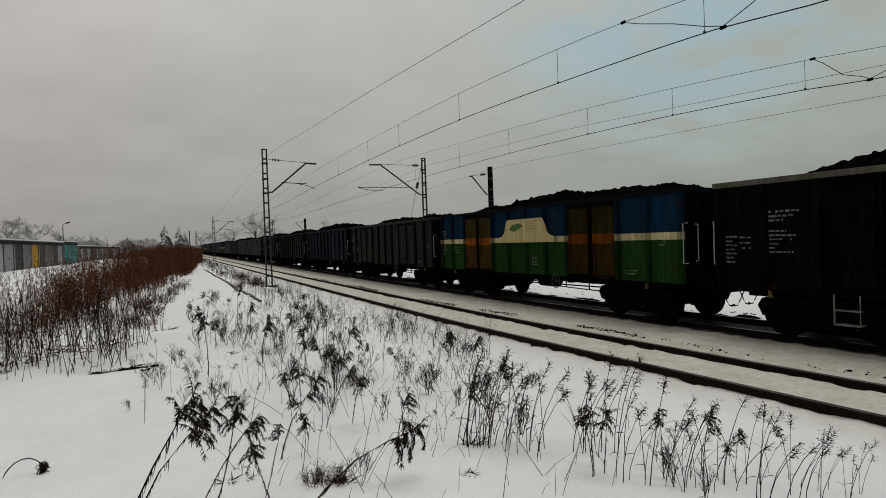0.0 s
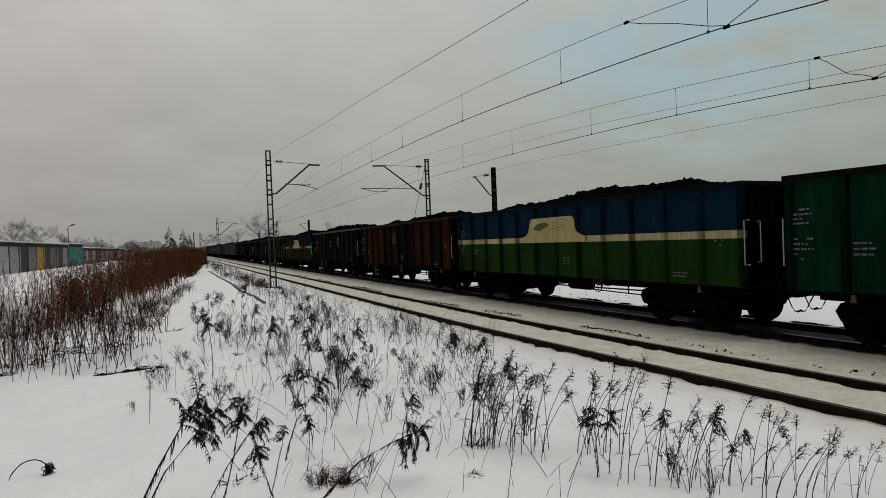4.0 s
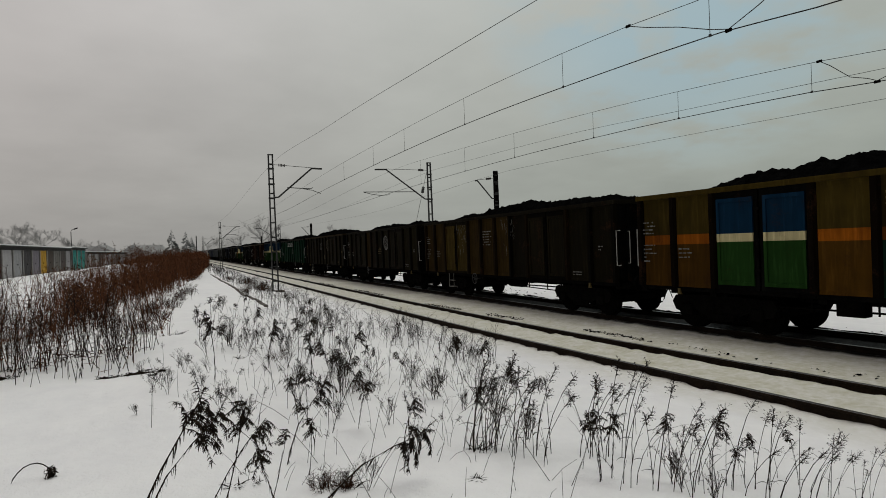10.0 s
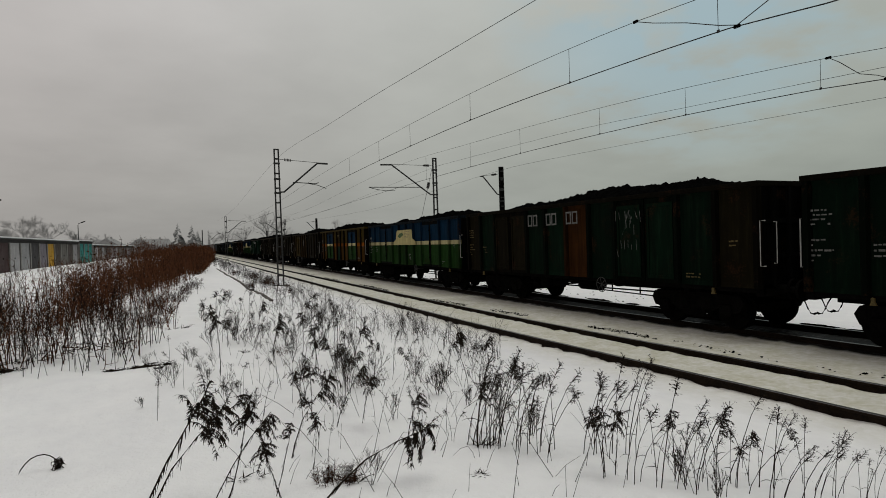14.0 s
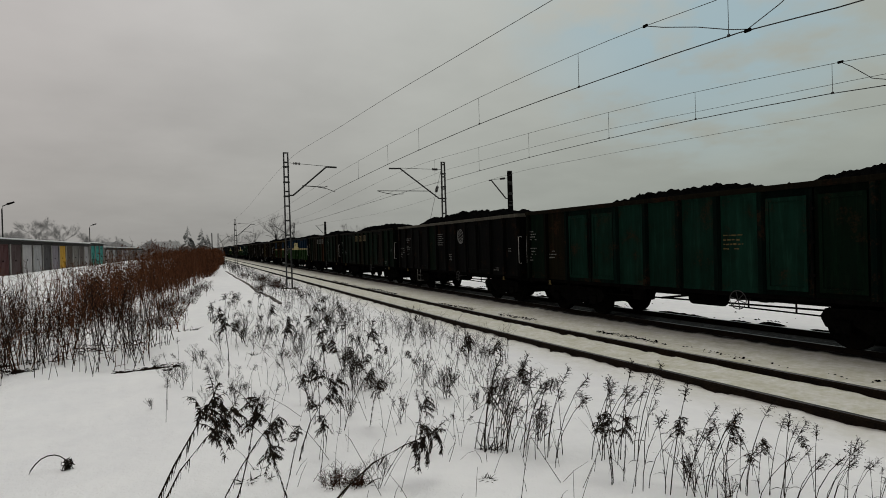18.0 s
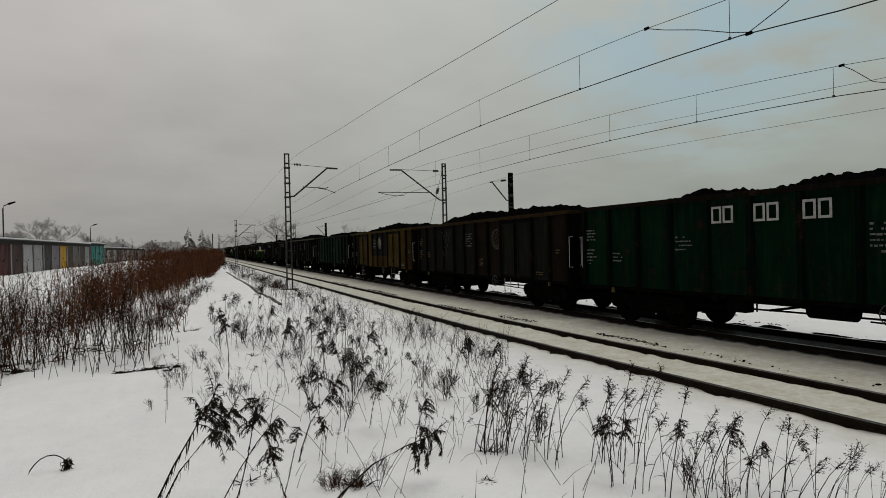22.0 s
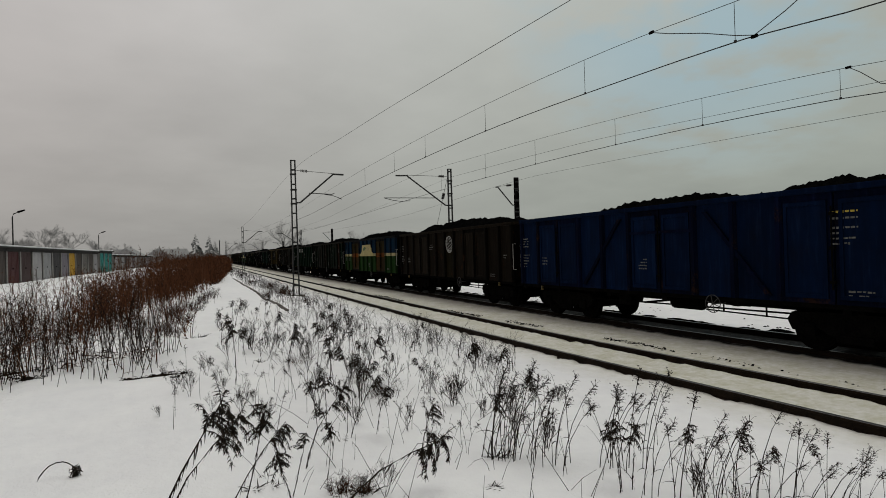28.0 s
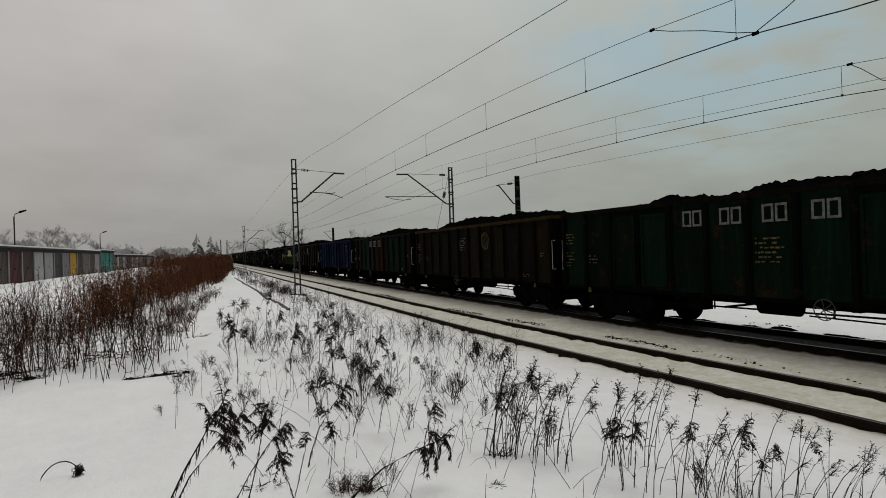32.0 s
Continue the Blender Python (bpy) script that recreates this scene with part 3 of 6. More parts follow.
    g.box(-1.42, -1.22, -.22, .22, .41, .435)
    g.box(-1.42, -1.30, -.22, .22, .68, .70)
    M["step"] = g.mesh("footstep", rough_mat("footstep_grey", (.10, .10, .09), (.24, .24, .22), 6, .6, 0))
    g = Geo()
    pts = [(-1.43, .205 * math.cos(2 * math.pi * k / 18), .85 + .205 * math.sin(2 * math.pi * k / 18)) for k in range(19)]
    g.tube(pts, .011, 5)
    for k in range(3):
        a = k * math.pi / 3 + .3
        g.tube([(-1.43, .205 * math.cos(a), .85 + .205 * math.sin(a)), (-1.43, -.205 * math.cos(a), .85 - .205 * math.sin(a))], .010, 4)
    g.tube([(-1.43, 0, .85), (-1.0, 0, .85)], .02, 5)
    M["handwheel"] = g.mesh("handwheel", rough_mat("handwheel_grey", (.02, .02, .02), (.06, .06, .06), 5, .6, 0))
    g = Geo().tube([(-.55, -.55, .74), (-.55, .35, .74)], .19, 14)
    M["tank"] = g.mesh("brake_cylinder", BLACK_STEEL)
    M["air"] = Geo().tube([(.5, -1.1, .76), (.5, -.4, .76)], .15, 12).mesh("air_tank", BLACK_STEEL)
    g = Geo()
    for x in (-.95, .95):
        g.tube([(x, -3.2, .72), (x, 3.2, .66)], .022, 5)
        g.tube([(x, -3.2, .60), (x, -1.0, .64)], .018, 5)
        for y in (-2.6, -1.5, 1.3, 2.5):
            g.tube([(x, y, .95), (x, y, .62)], .02, 5)
    g.tube([(-1.1, .9, .70), (1.1, .9, .70)], .03, 5)
    g.tube([(-.3, -3.3, .8), (-.1, -.5, .74), (-.1, 3.3, .8)], .025, 5)
    g.box(-1.05, -.75, 1.5, 2.0, .58, .92, .02)
    M["rigging"] = g.mesh("brake_rigging", BLACK_STEEL)
    g = Geo().prism([(-.06, .84), (.05, .84), (.03, .90), (.03, .98), (-.03, .98), (-.03, .90)], "x", -1.42, -1.37)
    M["lug"] = g.mesh("rope_lug", YELLOW_MARK)
    return M


WM = wagon_meshes()


def coal_mesh(k):
    """One heaped load: a rounded ridge with tumbled lumps."""
    r = random.Random(100 + k)
    g = Geo()
    nx, ny = 24, 170
    ends = (r.uniform(0.35, 1.2), r.uniform(0.4, 1.9))
    top = r.uniform(0.34, 0.46)
    humps = [(r.uniform(-5, 5), r.uniform(0.5, 1.7), r.uniform(-.10, .12)) for _ in range(9)]
    for j in range(ny + 1):
        y = -6.4 + 12.8 * j / ny
        e = min(1.0, max(0.0, (y + 6.4 - ends[0] + .3) / 1.5)) * min(1.0, max(0.0, (6.4 - y - ends[1] + .3) / 2.4))
        crest = top * (e * (2 - e)) + sum(a * math.exp(-((y - c) / w) ** 2) for c, w, a in humps) * e
        for i in range(nx + 1):
            x = -1.31 + 2.62 * i / nx
            u = abs(x) / 1.31
            z = 3.08 + crest * (1 - u ** 2.4) + .05 * e
            z += e * (.10 * noise.noise((x * 2.0, y * 2.0, k * 5.1)) + .085 * noise.noise((x * 4.4, y * 4.4, k * 3.3)) + .085 * abs(noise.noise((x * 8.5, y * 8.5, k + .5))) + .055 * noise.noise((x * 13.3, y * 13.3, k))) + .02 * noise.noise((x * 14, y * 14, k))
            g.v.append((x, y, min(z, 3.22 if u > .99 else 9)))
    w = nx + 1
    g.f += [(j * w + i, j * w + i + 1, (j + 1) * w + i + 1, (j + 1) * w + i) for j in range(ny) for i in range(nx)]
    return g.mesh("coal_load", COAL)


LOADS = [coal_mesh(k) for k in range(7)]


def bay_y(i):
    """Middle of bay i, counted from the leading end."""
    return HALF - BAY * (i + 0.5)


X_MARK = -1.418


def bars(parent, y, z, rows, mat, h=0.045, gap=0.05, seed=0, label="block of small white lettering, unreadable", x=X_MARK):
    """Lines of lettering too small to read, as plain bars; y falls to the right of the reader."""
    r = random.Random(seed)
    g = Geo()
    for k, w in enumerate(rows):
        a, z1 = 0.0, z - k * (h + gap)
        while a < w - .02:
            b = min(w, a + r.uniform(.03, .13))
            if r.random() > .14:
                g.box(x - .003, x, y - b, y - a, z1 - h * r.uniform(.62, .9), z1 - h * r.uniform(0, .2))
            a = b + r.uniform(.015, .035)
    return tagged(part("marking", g, mat, parent, label), kind="stuff")


def big_letters(parent, spots, z, mat):
    """The owner's large name, as plain hollow blocks of its letters' size."""
    for y, w in spots:
        g = Geo()
        t, x, h = .05, X_MARK - .05, .38
        for y0 in (y, y - w + t):
            g.box(x - .004, x, y0 - t, y0, z - h, z)
        for z0 in (z, z - h + t):
            g.box(x - .004, x, y - w + t, y - t, z0 - t, z0)
        part("letter_block", g, mat, parent, "pale stencilled lettering blocks")


def emblem(parent, y, z, r, mat):
    """A round badge: a tilted globe of thin curved lines with an open outer swoosh."""
    g = Geo()
    tilt = radians(-22)
    x = X_MARK - .004

    def stroke(pts, t):
        n = len(g.v)
        for i, (u, v) in enumerate(pts):
            u0, v0 = pts[max(i - 1, 0)]
            u1, v1 = pts[min(i + 1, len(pts) - 1)]
            ln = math.hypot(u1 - u0, v1 - v0) or 1
            nx, ny = -(v1 - v0) / ln * t / 2, (u1 - u0) / ln * t / 2
            for su, sv in ((u + nx, v + ny), (u - nx, v - ny)):
                g.v.append((x, y + su * math.cos(tilt) - sv * math.sin(tilt), z + su * math.sin(tilt) + sv * math.cos(tilt)))
        g.f += [(n + 2 * i, n + 2 * i + 1, n + 2 * i + 3, n + 2 * i + 2) for i in range(len(pts) - 1)]

    ring = lambda a, b, lo, hi: [(a * math.cos(lo + (hi - lo) * k / 26), b * math.sin(lo + (hi - lo) * k / 26)) for k in range(27)]
    stroke(ring(r * .80, r * .88, 0, 2 * math.pi), .034)
    stroke(ring(r * .98, r * 1.02, -1.9, 1.2), .05)
    for f in (.62, .24):
        stroke(ring(r * .80 * f, r * .88, 0, 2 * math.pi), .018)
    for f in (-.6, -.22, .22, .6):
        w = r * .80 * math.sqrt(1 - f * f)
        stroke([(w * q / 8, r * .88 * f - .05 * r * (1 - (q / 8) ** 2)) for q in range(-8, 9)], .018)
    part("emblem", g, mat, parent, "round pale globe-like badge")


def logo_board(parent, y, mat):
    """The raised cream field with sloping shoulders on the blue and green wagons."""
    w = BAY * 1.04
    x = X_MARK - .066
    g = Geo().prism([(y + w + .50, 2.245), (y + w + .26, 2.30), (y + w + .10, 2.42), (y + w - .02, 2.78), (y + w - .12, 2.86), (y - w + .12, 2.86), (y - w + .02, 2.78), (y - w - .10, 2.42), (y - w - .26, 2.30), (y - w - .50, 2.245), (y - w - .50, 2.075), (y + w + .50, 2.075)], "x", x, x + .05)
    board = part("logo_field", g, mat, parent, "cream field with sloping shoulders")
    g = Geo().prism([(y + .95, 2.52), (y + .7, 2.68), (y + .25, 2.72), (y + .05, 2.62), (y + .35, 2.52), (y + .6, 2.44)], "x", x - .004, x)
    part("logo_shape", g, rough_mat("logo_green", (.03, .08, .02), (.06, .12, .03), 8, .6, 0), board, "plain dark green swoosh")
    bars(board, y - .1, 2.78, [.7, .5, .65, .6, .5], rough_mat("logo_text", (.12, .10, .06), (.2, .17, .1), 8, .6, 0), .035, .045, 3, "lines of small brown lettering, unreadable", x - .001)


def wagon(n, spec):
    """One open bogie wagon heaped with coal; spec tells its paint and marks."""
    base = spec["paint"]
    w = thing("coal_wagon", spec["label"], "railway wagon", "coal train")
    w.rotation_mode = "QUATERNION"
    panels, doors = spec.get("panels", {}), spec.get("doors", (2, 3, 8, 9))
    full = n >= -4
    rim = spec.get("rim", P_RIM_SOOT if base in (P_GREEN, P_MIDGREEN, P_DKGREEN, P_TEAL, P_OLIVE) else P_RIM_NAVY if base is P_TRI else base)
    r = random.Random(n * 7 + 3)
    for side in (1, -1):
        turn = 0 if side == 1 else math.pi
        for i in range(12):
            leaf = i in doors
            m = panels.get(i, base)
            if leaf:
                m = spec.get("door_paint", m) if i not in panels else m
            ob = part("door_leaf" if leaf else "side_panel", WM["leaf"] if leaf else WM["panel"], m, w)
            ob.location.y, ob.rotation_euler.z = bay_y(i), turn
            if leaf:
                part("door_surround", WM["leaf_back"], SHADED_STAKE.get(m, P_BLACK) if m not in (P_TRI, P_TRI_DOOR) else P_BLACK, ob)
        if full:
            for i in range(13):
                m = panels.get(min(i, 11), base) if spec.get("stakes", True) else base
                m = base if i in doors or i - 1 in doors else m
                if i in doors[1::2]:
                    ob = part("lock_bar", WM["lock"], None, w)
                else:
                    ob = part("stake", WM["stake"], SHADED_STAKE.get(m, m), w)
                ob.location.y, ob.rotation_euler.z = HALF - BAY * i + (-.075 if i == 0 else .075 if i == 12 else 0), turn
        ob = part("top_rim", WM["rim"], rim, w)
        ob.rotation_euler.z = turn
    for e, turn in ((-1, 0), (1, math.pi)):
        ob = part("end_wall", WM["end"], spec.get("end", P_BLACK), w)
        ob.location.y, ob.rotation_euler.z = e * (HALF - .06), turn
        if full:
            for x in (-.98, -.49, 0, .49, .98):
                st = part("end_stake", WM["end_stake"], P_BLACK, ob)
                st.location.x = x
            for z in (1.7, 2.45):
                part("end_beam", WM["end_beam"], P_BLACK, ob).location.z = z
        ob = part("end_rim", WM["end_rim"], rim, w)
        ob.location.y = e * (HALF - .07)
    part("floor", WM["floor"], None, w)
    part("underframe", WM["frame"], None, w)
    part("coal_load", LOADS[n % 7], None, w, "heaped black coal")
    for y in (-4.5, 4.5):
        bogie = part("bogie", WM["bogie"], None, w)
        bogie.location.y = y
        for a in (-.9, .9):
            ws = part("wheelset", WM["wheelset"], None, bogie)
            ws.location = (0, a, .46)
    if full:
        for e, turn in ((1, 0), (-1, math.pi)):
            for x in (-.875, .875):
                b = part("buffer", WM["buffer"], None, w)
                b.location, b.rotation_euler.z = (x, e * HALF, 1.0), turn
            for k, x in (("hook", 0), ("hose", .28), ("hose", -.30)):
                b = part("coupling_hook" if k == "hook" else "brake_hose", WM[k], None, w)
                b.location, b.rotation_euler.z = (x, e * HALF, 0), turn
        for y, s in ((-HALF, -1), (HALF, 1)):
            h = part("handrail", WM["rail"], None, w, "white-painted handrail")
            h.location.y = y - (.07 if s < 0 else 0.02)
            h = part("end_handrail", WM["end_rail"], None, w, "white-painted handrail")
            h.location.y, h.scale.y = s * (HALF - .06), -s
        for k, y in [("step", y) for y in spec.get("step", ())] + [("handwheel", spec.get("wheel", -1.6)), ("lug", 5.35), ("lug", -5.35)]:
            b = part({"step": "footstep", "handwheel": "handwheel", "lug": "rope_lug"}[k], WM[k], None, w)
            b.location.y = y
        part("brake_cylinder", WM["tank"], None, w)
        part("air_tank", WM["air"], None, w)
        part("brake_rigging", WM["rigging"], None, w)
        if spec.get("braces"):
            for ya, yb in ((bay_y(4) - .2, bay_y(3) + .3), (bay_y(7) + .2, bay_y(8) - .3)):
                g = Geo().prism([(ya - .06, 3.0), (ya + .06, 3.0), (yb + .06, 1.12), (yb - .06, 1.12)], "x", -1.46, -1.40)
                part("brace", g, SHADED_STAKE[P_BLUE], w, "diagonal steel brace")
            part("door_header", Geo().box(-1.455, -1.41, bay_y(6) - BAY / 2, bay_y(5) + BAY / 2, 2.55, 2.62), SHADED_STAKE[P_BLUE], w)
        ink = spec.get("ink", DIM_MARK)
        if base is P_BLACK:
            bars(w, bay_y(0) + .30, 2.12, [.26, .22, .26, .2, .26, .18, .22], ink, .05, .04, n)
            bars(w, bay_y(0) - .02, 2.10, [.28, .24, .26], ink, .05, .06, n + 1)
            bars(w, bay_y(1) + .42, 2.62, [.62, .5, .3], ink, .06, .03, n + 2)
            bars(w, bay_y(1) + .42, 2.22, [.36, .55, .48, .2, .24, .5], ink, .05, .035, n + 5)
        else:
            bars(w, bay_y(0) + .42, 2.62, [.36, .42, .34, .40], ink, .05, .04, n)
            bars(w, bay_y(0) + .40, 2.05, [.38, .30, .42, .25, .2], ink, .05, .05, n + 1)
            bars(w, bay_y(1) + .40, 1.95, [.3, .38, .33], ink, .05, .05, n + 2)
        bars(w, bay_y(10) + .3, 1.30, [.45, .4], ink, .045, .03, n + 3)
        bars(w, bay_y(11) + .2, 2.05, [.22, .18], ink, .05, .04, n + 4)
        for kind, *a in spec.get("marks", ()):
            if kind == "globe":
                emblem(w, bay_y(a[0]), a[1], a[2], a[3])
            elif kind == "disc":
                g = Geo().tube([(X_MARK - .004, bay_y(a[0]), a[1]), (X_MARK, bay_y(a[0]), a[1])], a[2], 28)
                part("badge_field", g, a[3], w, "scuffed cream round field")
            elif kind == "text":
                bars(w, bay_y(a[0]) + .38, a[1], a[2], a[3] if len(a) > 3 else ink, .05, .05, n + 9)
            elif kind == "name":
                big_letters(w, [(bay_y(b) + o, .26) for b, o in a[0]], a[1], a[2])
            elif kind == "logo":
                logo_board(w, bay_y(a[0]) - BAY / 2, P_CREAM)
            elif kind == "scratch":
                g, q = Geo(), random.Random(n)
                for _ in range(26):
                    y0, z0, ln = bay_y(a[0]) + q.uniform(-.45, .45), a[1] - q.random() ** 1.6 * 1.1, q.uniform(.05, .3)
                    lean = q.uniform(-.06, .06)
                    g.quad((X_MARK - .03, y0, z0), (X_MARK - .03, y0 + .012, z0), (X_MARK - .03, y0 + lean + .01, z0 - ln), (X_MARK - .03, y0 + lean, z0 - ln))
                tagged(part("scratches", g, DIM_MARK, w, "pale scratches in the paint"), kind="stuff")
            elif kind == "grid":
                bars(w, bay_y(a[0]) + .2, a[1], [.3, .3, .3, .3], ink, .05, .03, n + 11)
    return w


CREAM_MARK = rough_mat("cream_badge", (0.05, 0.045, 0.018), (0.30, 0.26, 0.12), 5.0, 0.8, 0)
P_CREAM = paint("paint_cream", [(0, (0.62, 0.55, 0.30))], -0.1, depth=0.75)
NAME = [(4, .38), (4, .08), (5, .42), (5, .12), (6, .46), (6, .16)]
ADDRESS = [.62, .5, .66, .48, .62, .56]


def spec(paint_, label, **more):
    return dict(paint=paint_, label=label, **more)


CONSIST = {
    0: spec(P_TRI, "blue, cream and green coal wagon with rusty orange doors", door_paint=P_TRI_DOOR, marks=[("logo", 5), ("grid", 6, 1.6)]),
    1: spec(P_BLACK, "black coal wagon with a round pale badge and pale rim", step=(3.9,), wheel=2.3, rim=P_RIM_PALE, marks=[("globe", 7, 2.5, .36, DIM_MARK), ("text", 5, 2.55, ADDRESS), ("grid", 6, 1.6)]),
    2: spec(P_RUST, "rust-red coal wagon with blackened panels", step=(3.9,), wheel=-.4, rim=P_RIM_BROWN, panels={4: P_GREY, 6: P_BLACK, 7: P_BLACK, 10: P_GREY}, marks=[("text", 5, 2.75, ADDRESS), ("grid", 6, 1.6)]),
    3: spec(P_TRI, "blue, cream and green painted coal wagon", step=(), wheel=-1.9, doors=(), marks=[("logo", 4.85), ("grid", 6, 1.6)]),
    4: spec(P_GREEN, "bottle-green coal wagon with large pale lettering", marks=[("name", NAME, 3.0, WHITE_MARK), ("text", 6, 2.4, ADDRESS)]),
    5: spec(P_OLIVE, "olive-brown coal wagon with a gold round badge", step=(4.3,), wheel=-1.4, rim=P_RIM_BROWN, ink=YELLOW_MARK, marks=[("globe", 7, 2.55, .42, GHOST_MARK), ("text", 5, 2.75, ADDRESS, DIM_MARK), ("grid", 6, 1.75)]),
    6: spec(P_OLIVE, "dark olive coal wagon with pale badge and ochre panel", step=(), wheel=1.9, panels={4: P_OCHRE, 5: P_BROWN}, marks=[("globe", 7, 2.5, .40, DIM_MARK), ("text", 6, 2.2, [.6, .55, .6, .5], YELLOW_MARK)]),
    7: spec(P_OCHRE, "ochre and rust coal wagon with streaked doors", step=(3.9,), wheel=1.7, rim=P_RIM_SOOT, panels={2: P_KHAKI, 3: P_KHAKI, 7: P_OLIVE, 8: P_OLIVE, 9: P_OLIVE, 10: P_OLIVE, 11: P_OLIVE}, marks=[("scratch", 3, 3.05), ("scratch", 6.4, 3.1), ("text", 5, 2.7, ADDRESS)]),
    8: spec(P_PATCH, "patchwork coal wagon in ochre, orange, blue and green", panels={2: P_TRI, 3: P_TRI, 5: P_PATCH_TEAL, 8: P_TRI, 9: P_TRI}, stakes=False, marks=[("text", 5, 2.9, [.6, .6, .6], YELLOW_MARK)]),
    9: spec(P_TRI, "blue, cream and green painted coal wagon", step=(), wheel=-1.3, marks=[("logo", 4.85), ("grid", 6, 1.6)]),
    10: spec(P_DKGREEN, "dirty dark green coal wagon with faded large lettering", panels={0: P_OLIVE, 2: P_OLIVE, 3: P_OLIVE, 6: P_UMBER, 11: P_OLIVE}, ink=YELLOW_MARK, marks=[("name", NAME, 3.0, DIM_MARK), ("scratch", 8, 2.9)]),
    11: spec(P_DKGREEN, "dirty dark green coal wagon with faint lettering", panels={5: P_OLIVE, 9: P_BROWN}, marks=[("name", NAME, 3.0, YELLOW_MARK)]),
    12: spec(P_BLACK, "black coal wagon with a pale round badge and grey rim", step=(3.6,), wheel=-1.3, rim=P_RIM_PALE, panels={4: P_DKGREEN}, marks=[("globe", 7, 2.6, .32, DIM_MARK), ("text", 5, 2.75, ADDRESS), ("grid", 6, 1.8)]),
    13: spec(P_TEAL, "teal-green coal wagon with a brighter patch", panels={0: P_DKGREEN, 1: P_OLIVE, 9: P_DKGREEN, 10: P_DKGREEN, 11: P_DKGREEN}, marks=[("text", 7, 2.3, [.5, .45, .5, .4], YELLOW_MARK)]),
    14: spec(P_KHAKI, "khaki and ochre coal wagon with a cream badge", step=(3.6, -3.0), wheel=-1.2, panels={0: P_BLACK, 1: P_BLACK, 5: P_KHAKI_FOOT, 6: P_KHAKI_FOOT, 7: P_KHAKI_FOOT, 11: P_OCHRE}, marks=[("disc", 6, 2.55, .25, CREAM_MARK), ("globe", 6, 2.55, .36, DIM_MARK), ("text", 5, 2.75, ADDRESS)]),
    15: spec(P_GREY, "dark grey coal wagon with a gold globe badge", step=(-2.6,), wheel=-1.65, rim=P_RIM_BROWN, panels={3: P_GREY, 6: P_BROWN, 7: P_BROWN, 11: P_BROWN}, ink=YELLOW_MARK, marks=[("scratch", 2.8, 2.9), ("globe", 7.2, 2.5, .40, GHOST_MARK), ("text", 5, 2.75, ADDRESS, DIM_MARK), ("grid", 6, 1.7)]),
    16: spec(P_MIDGREEN, "dark bottle-green coal wagon with large white lettering", doors=(), marks=[("name", NAME, 3.0, WHITE_MARK), ("text", 7, 2.5, ADDRESS), ("text", 3, 2.35, [.3, .5, .5, .3])]),
    17: spec(P_DKGREEN, "soot-darkened green coal wagon with rusty patches", step=(), wheel=.4, panels={2: P_GREY, 3: P_GREY, 4: P_GREY, 5: P_BROWN, 10: P_UMBER}, marks=[("scratch", 4.6, 2.6), ("scratch", 7.5, 2.9), ("scratch", 10.4, 2.7), ("grid", 6, 1.6)]),
    18: spec(P_TRI, "blue, cream and green coal wagon with orange-brown doors", step=(), wheel=-.9, door_paint=P_TRI_DOOR, marks=[("logo", 5), ("grid", 6, 1.6)]),
    19: spec(P_BROWN, "dark brown coal wagon with a white round badge", panels={6: P_OLIVE}, marks=[("globe", 6, 2.6, .40, WHITE_MARK), ("text", 4, 2.6, [.4, .5, .4])]),
    20: spec(P_BLUE, "deep blue coal wagon with diagonal braces", doors=(1, 2, 5, 6, 9, 10), braces=True, marks=[("text", 9.8, 2.8, [.5], GOLD_MARK), ("text", 9.8, 2.68, [.5]), ("text", 9.8, 2.5, [.5, .4, .45, .35]), ("grid", 5, 1.9)]),
    21: spec(P_DKGREEN, "green and brown coal wagon with pale stencilled lettering", step=(), wheel=2.2, panels={0: P_OLIVE, 1: P_OLIVE, 2: P_MIDGREEN, 3: P_MIDGREEN, 4: P_GREY, 5: P_BROWN, 6: P_UMBER, 7: P_OLIVE, 8: P_MIDGREEN, 9: P_MIDGREEN, 11: P_BROWN}, marks=[("name", NAME, 3.0, DIM_MARK)]),
    22: spec(P_OLIVE, "dark olive coal wagon with a worn pale badge", step=(), wheel=1.4, panels={5: P_GREY, 6: P_BROWN}, rim=P_RIM_BROWN, ink=YELLOW_MARK, marks=[("globe", 7, 2.6, .36, GHOST_MARK), ("text", 5, 2.75, ADDRESS, DIM_MARK)]),
    23: spec(P_DKGREEN, "dark green coal wagon with large ochre lettering", ink=YELLOW_MARK, marks=[("name", [(b, o - .30) for b, o in NAME] + [(7, .20), (7, -.10)], 3.0, DIM_MARK), ("text", 6, 2.3, ADDRESS, YELLOW_MARK)]),
    24: spec(P_MIDGREEN, "bottle-green coal wagon closing the view", doors=()),
    -1: spec(P_PLAIN, "dark grey soot-covered coal wagon"), -2: spec(P_SLATE, "slate-blue coal wagon with a white patch"),
    -3: spec(P_PLAIN, "grey-brown soot-covered coal wagon", panels={2: P_BROWN, 3: P_BROWN, 7: P_OLIVE}), -4: spec(P_PLAIN, "dark grey soot-covered coal wagon"),
}
TRAIN = {}
for n in range(-17, 25):
    sp = CONSIST.get(n) or spec((P_HAZED, P_HAZED, P_SLATE, P_HAZED, P_TRI)[-n % 5], "coal wagon far along the train")
    TRAIN[n] = wagon(n, sp)

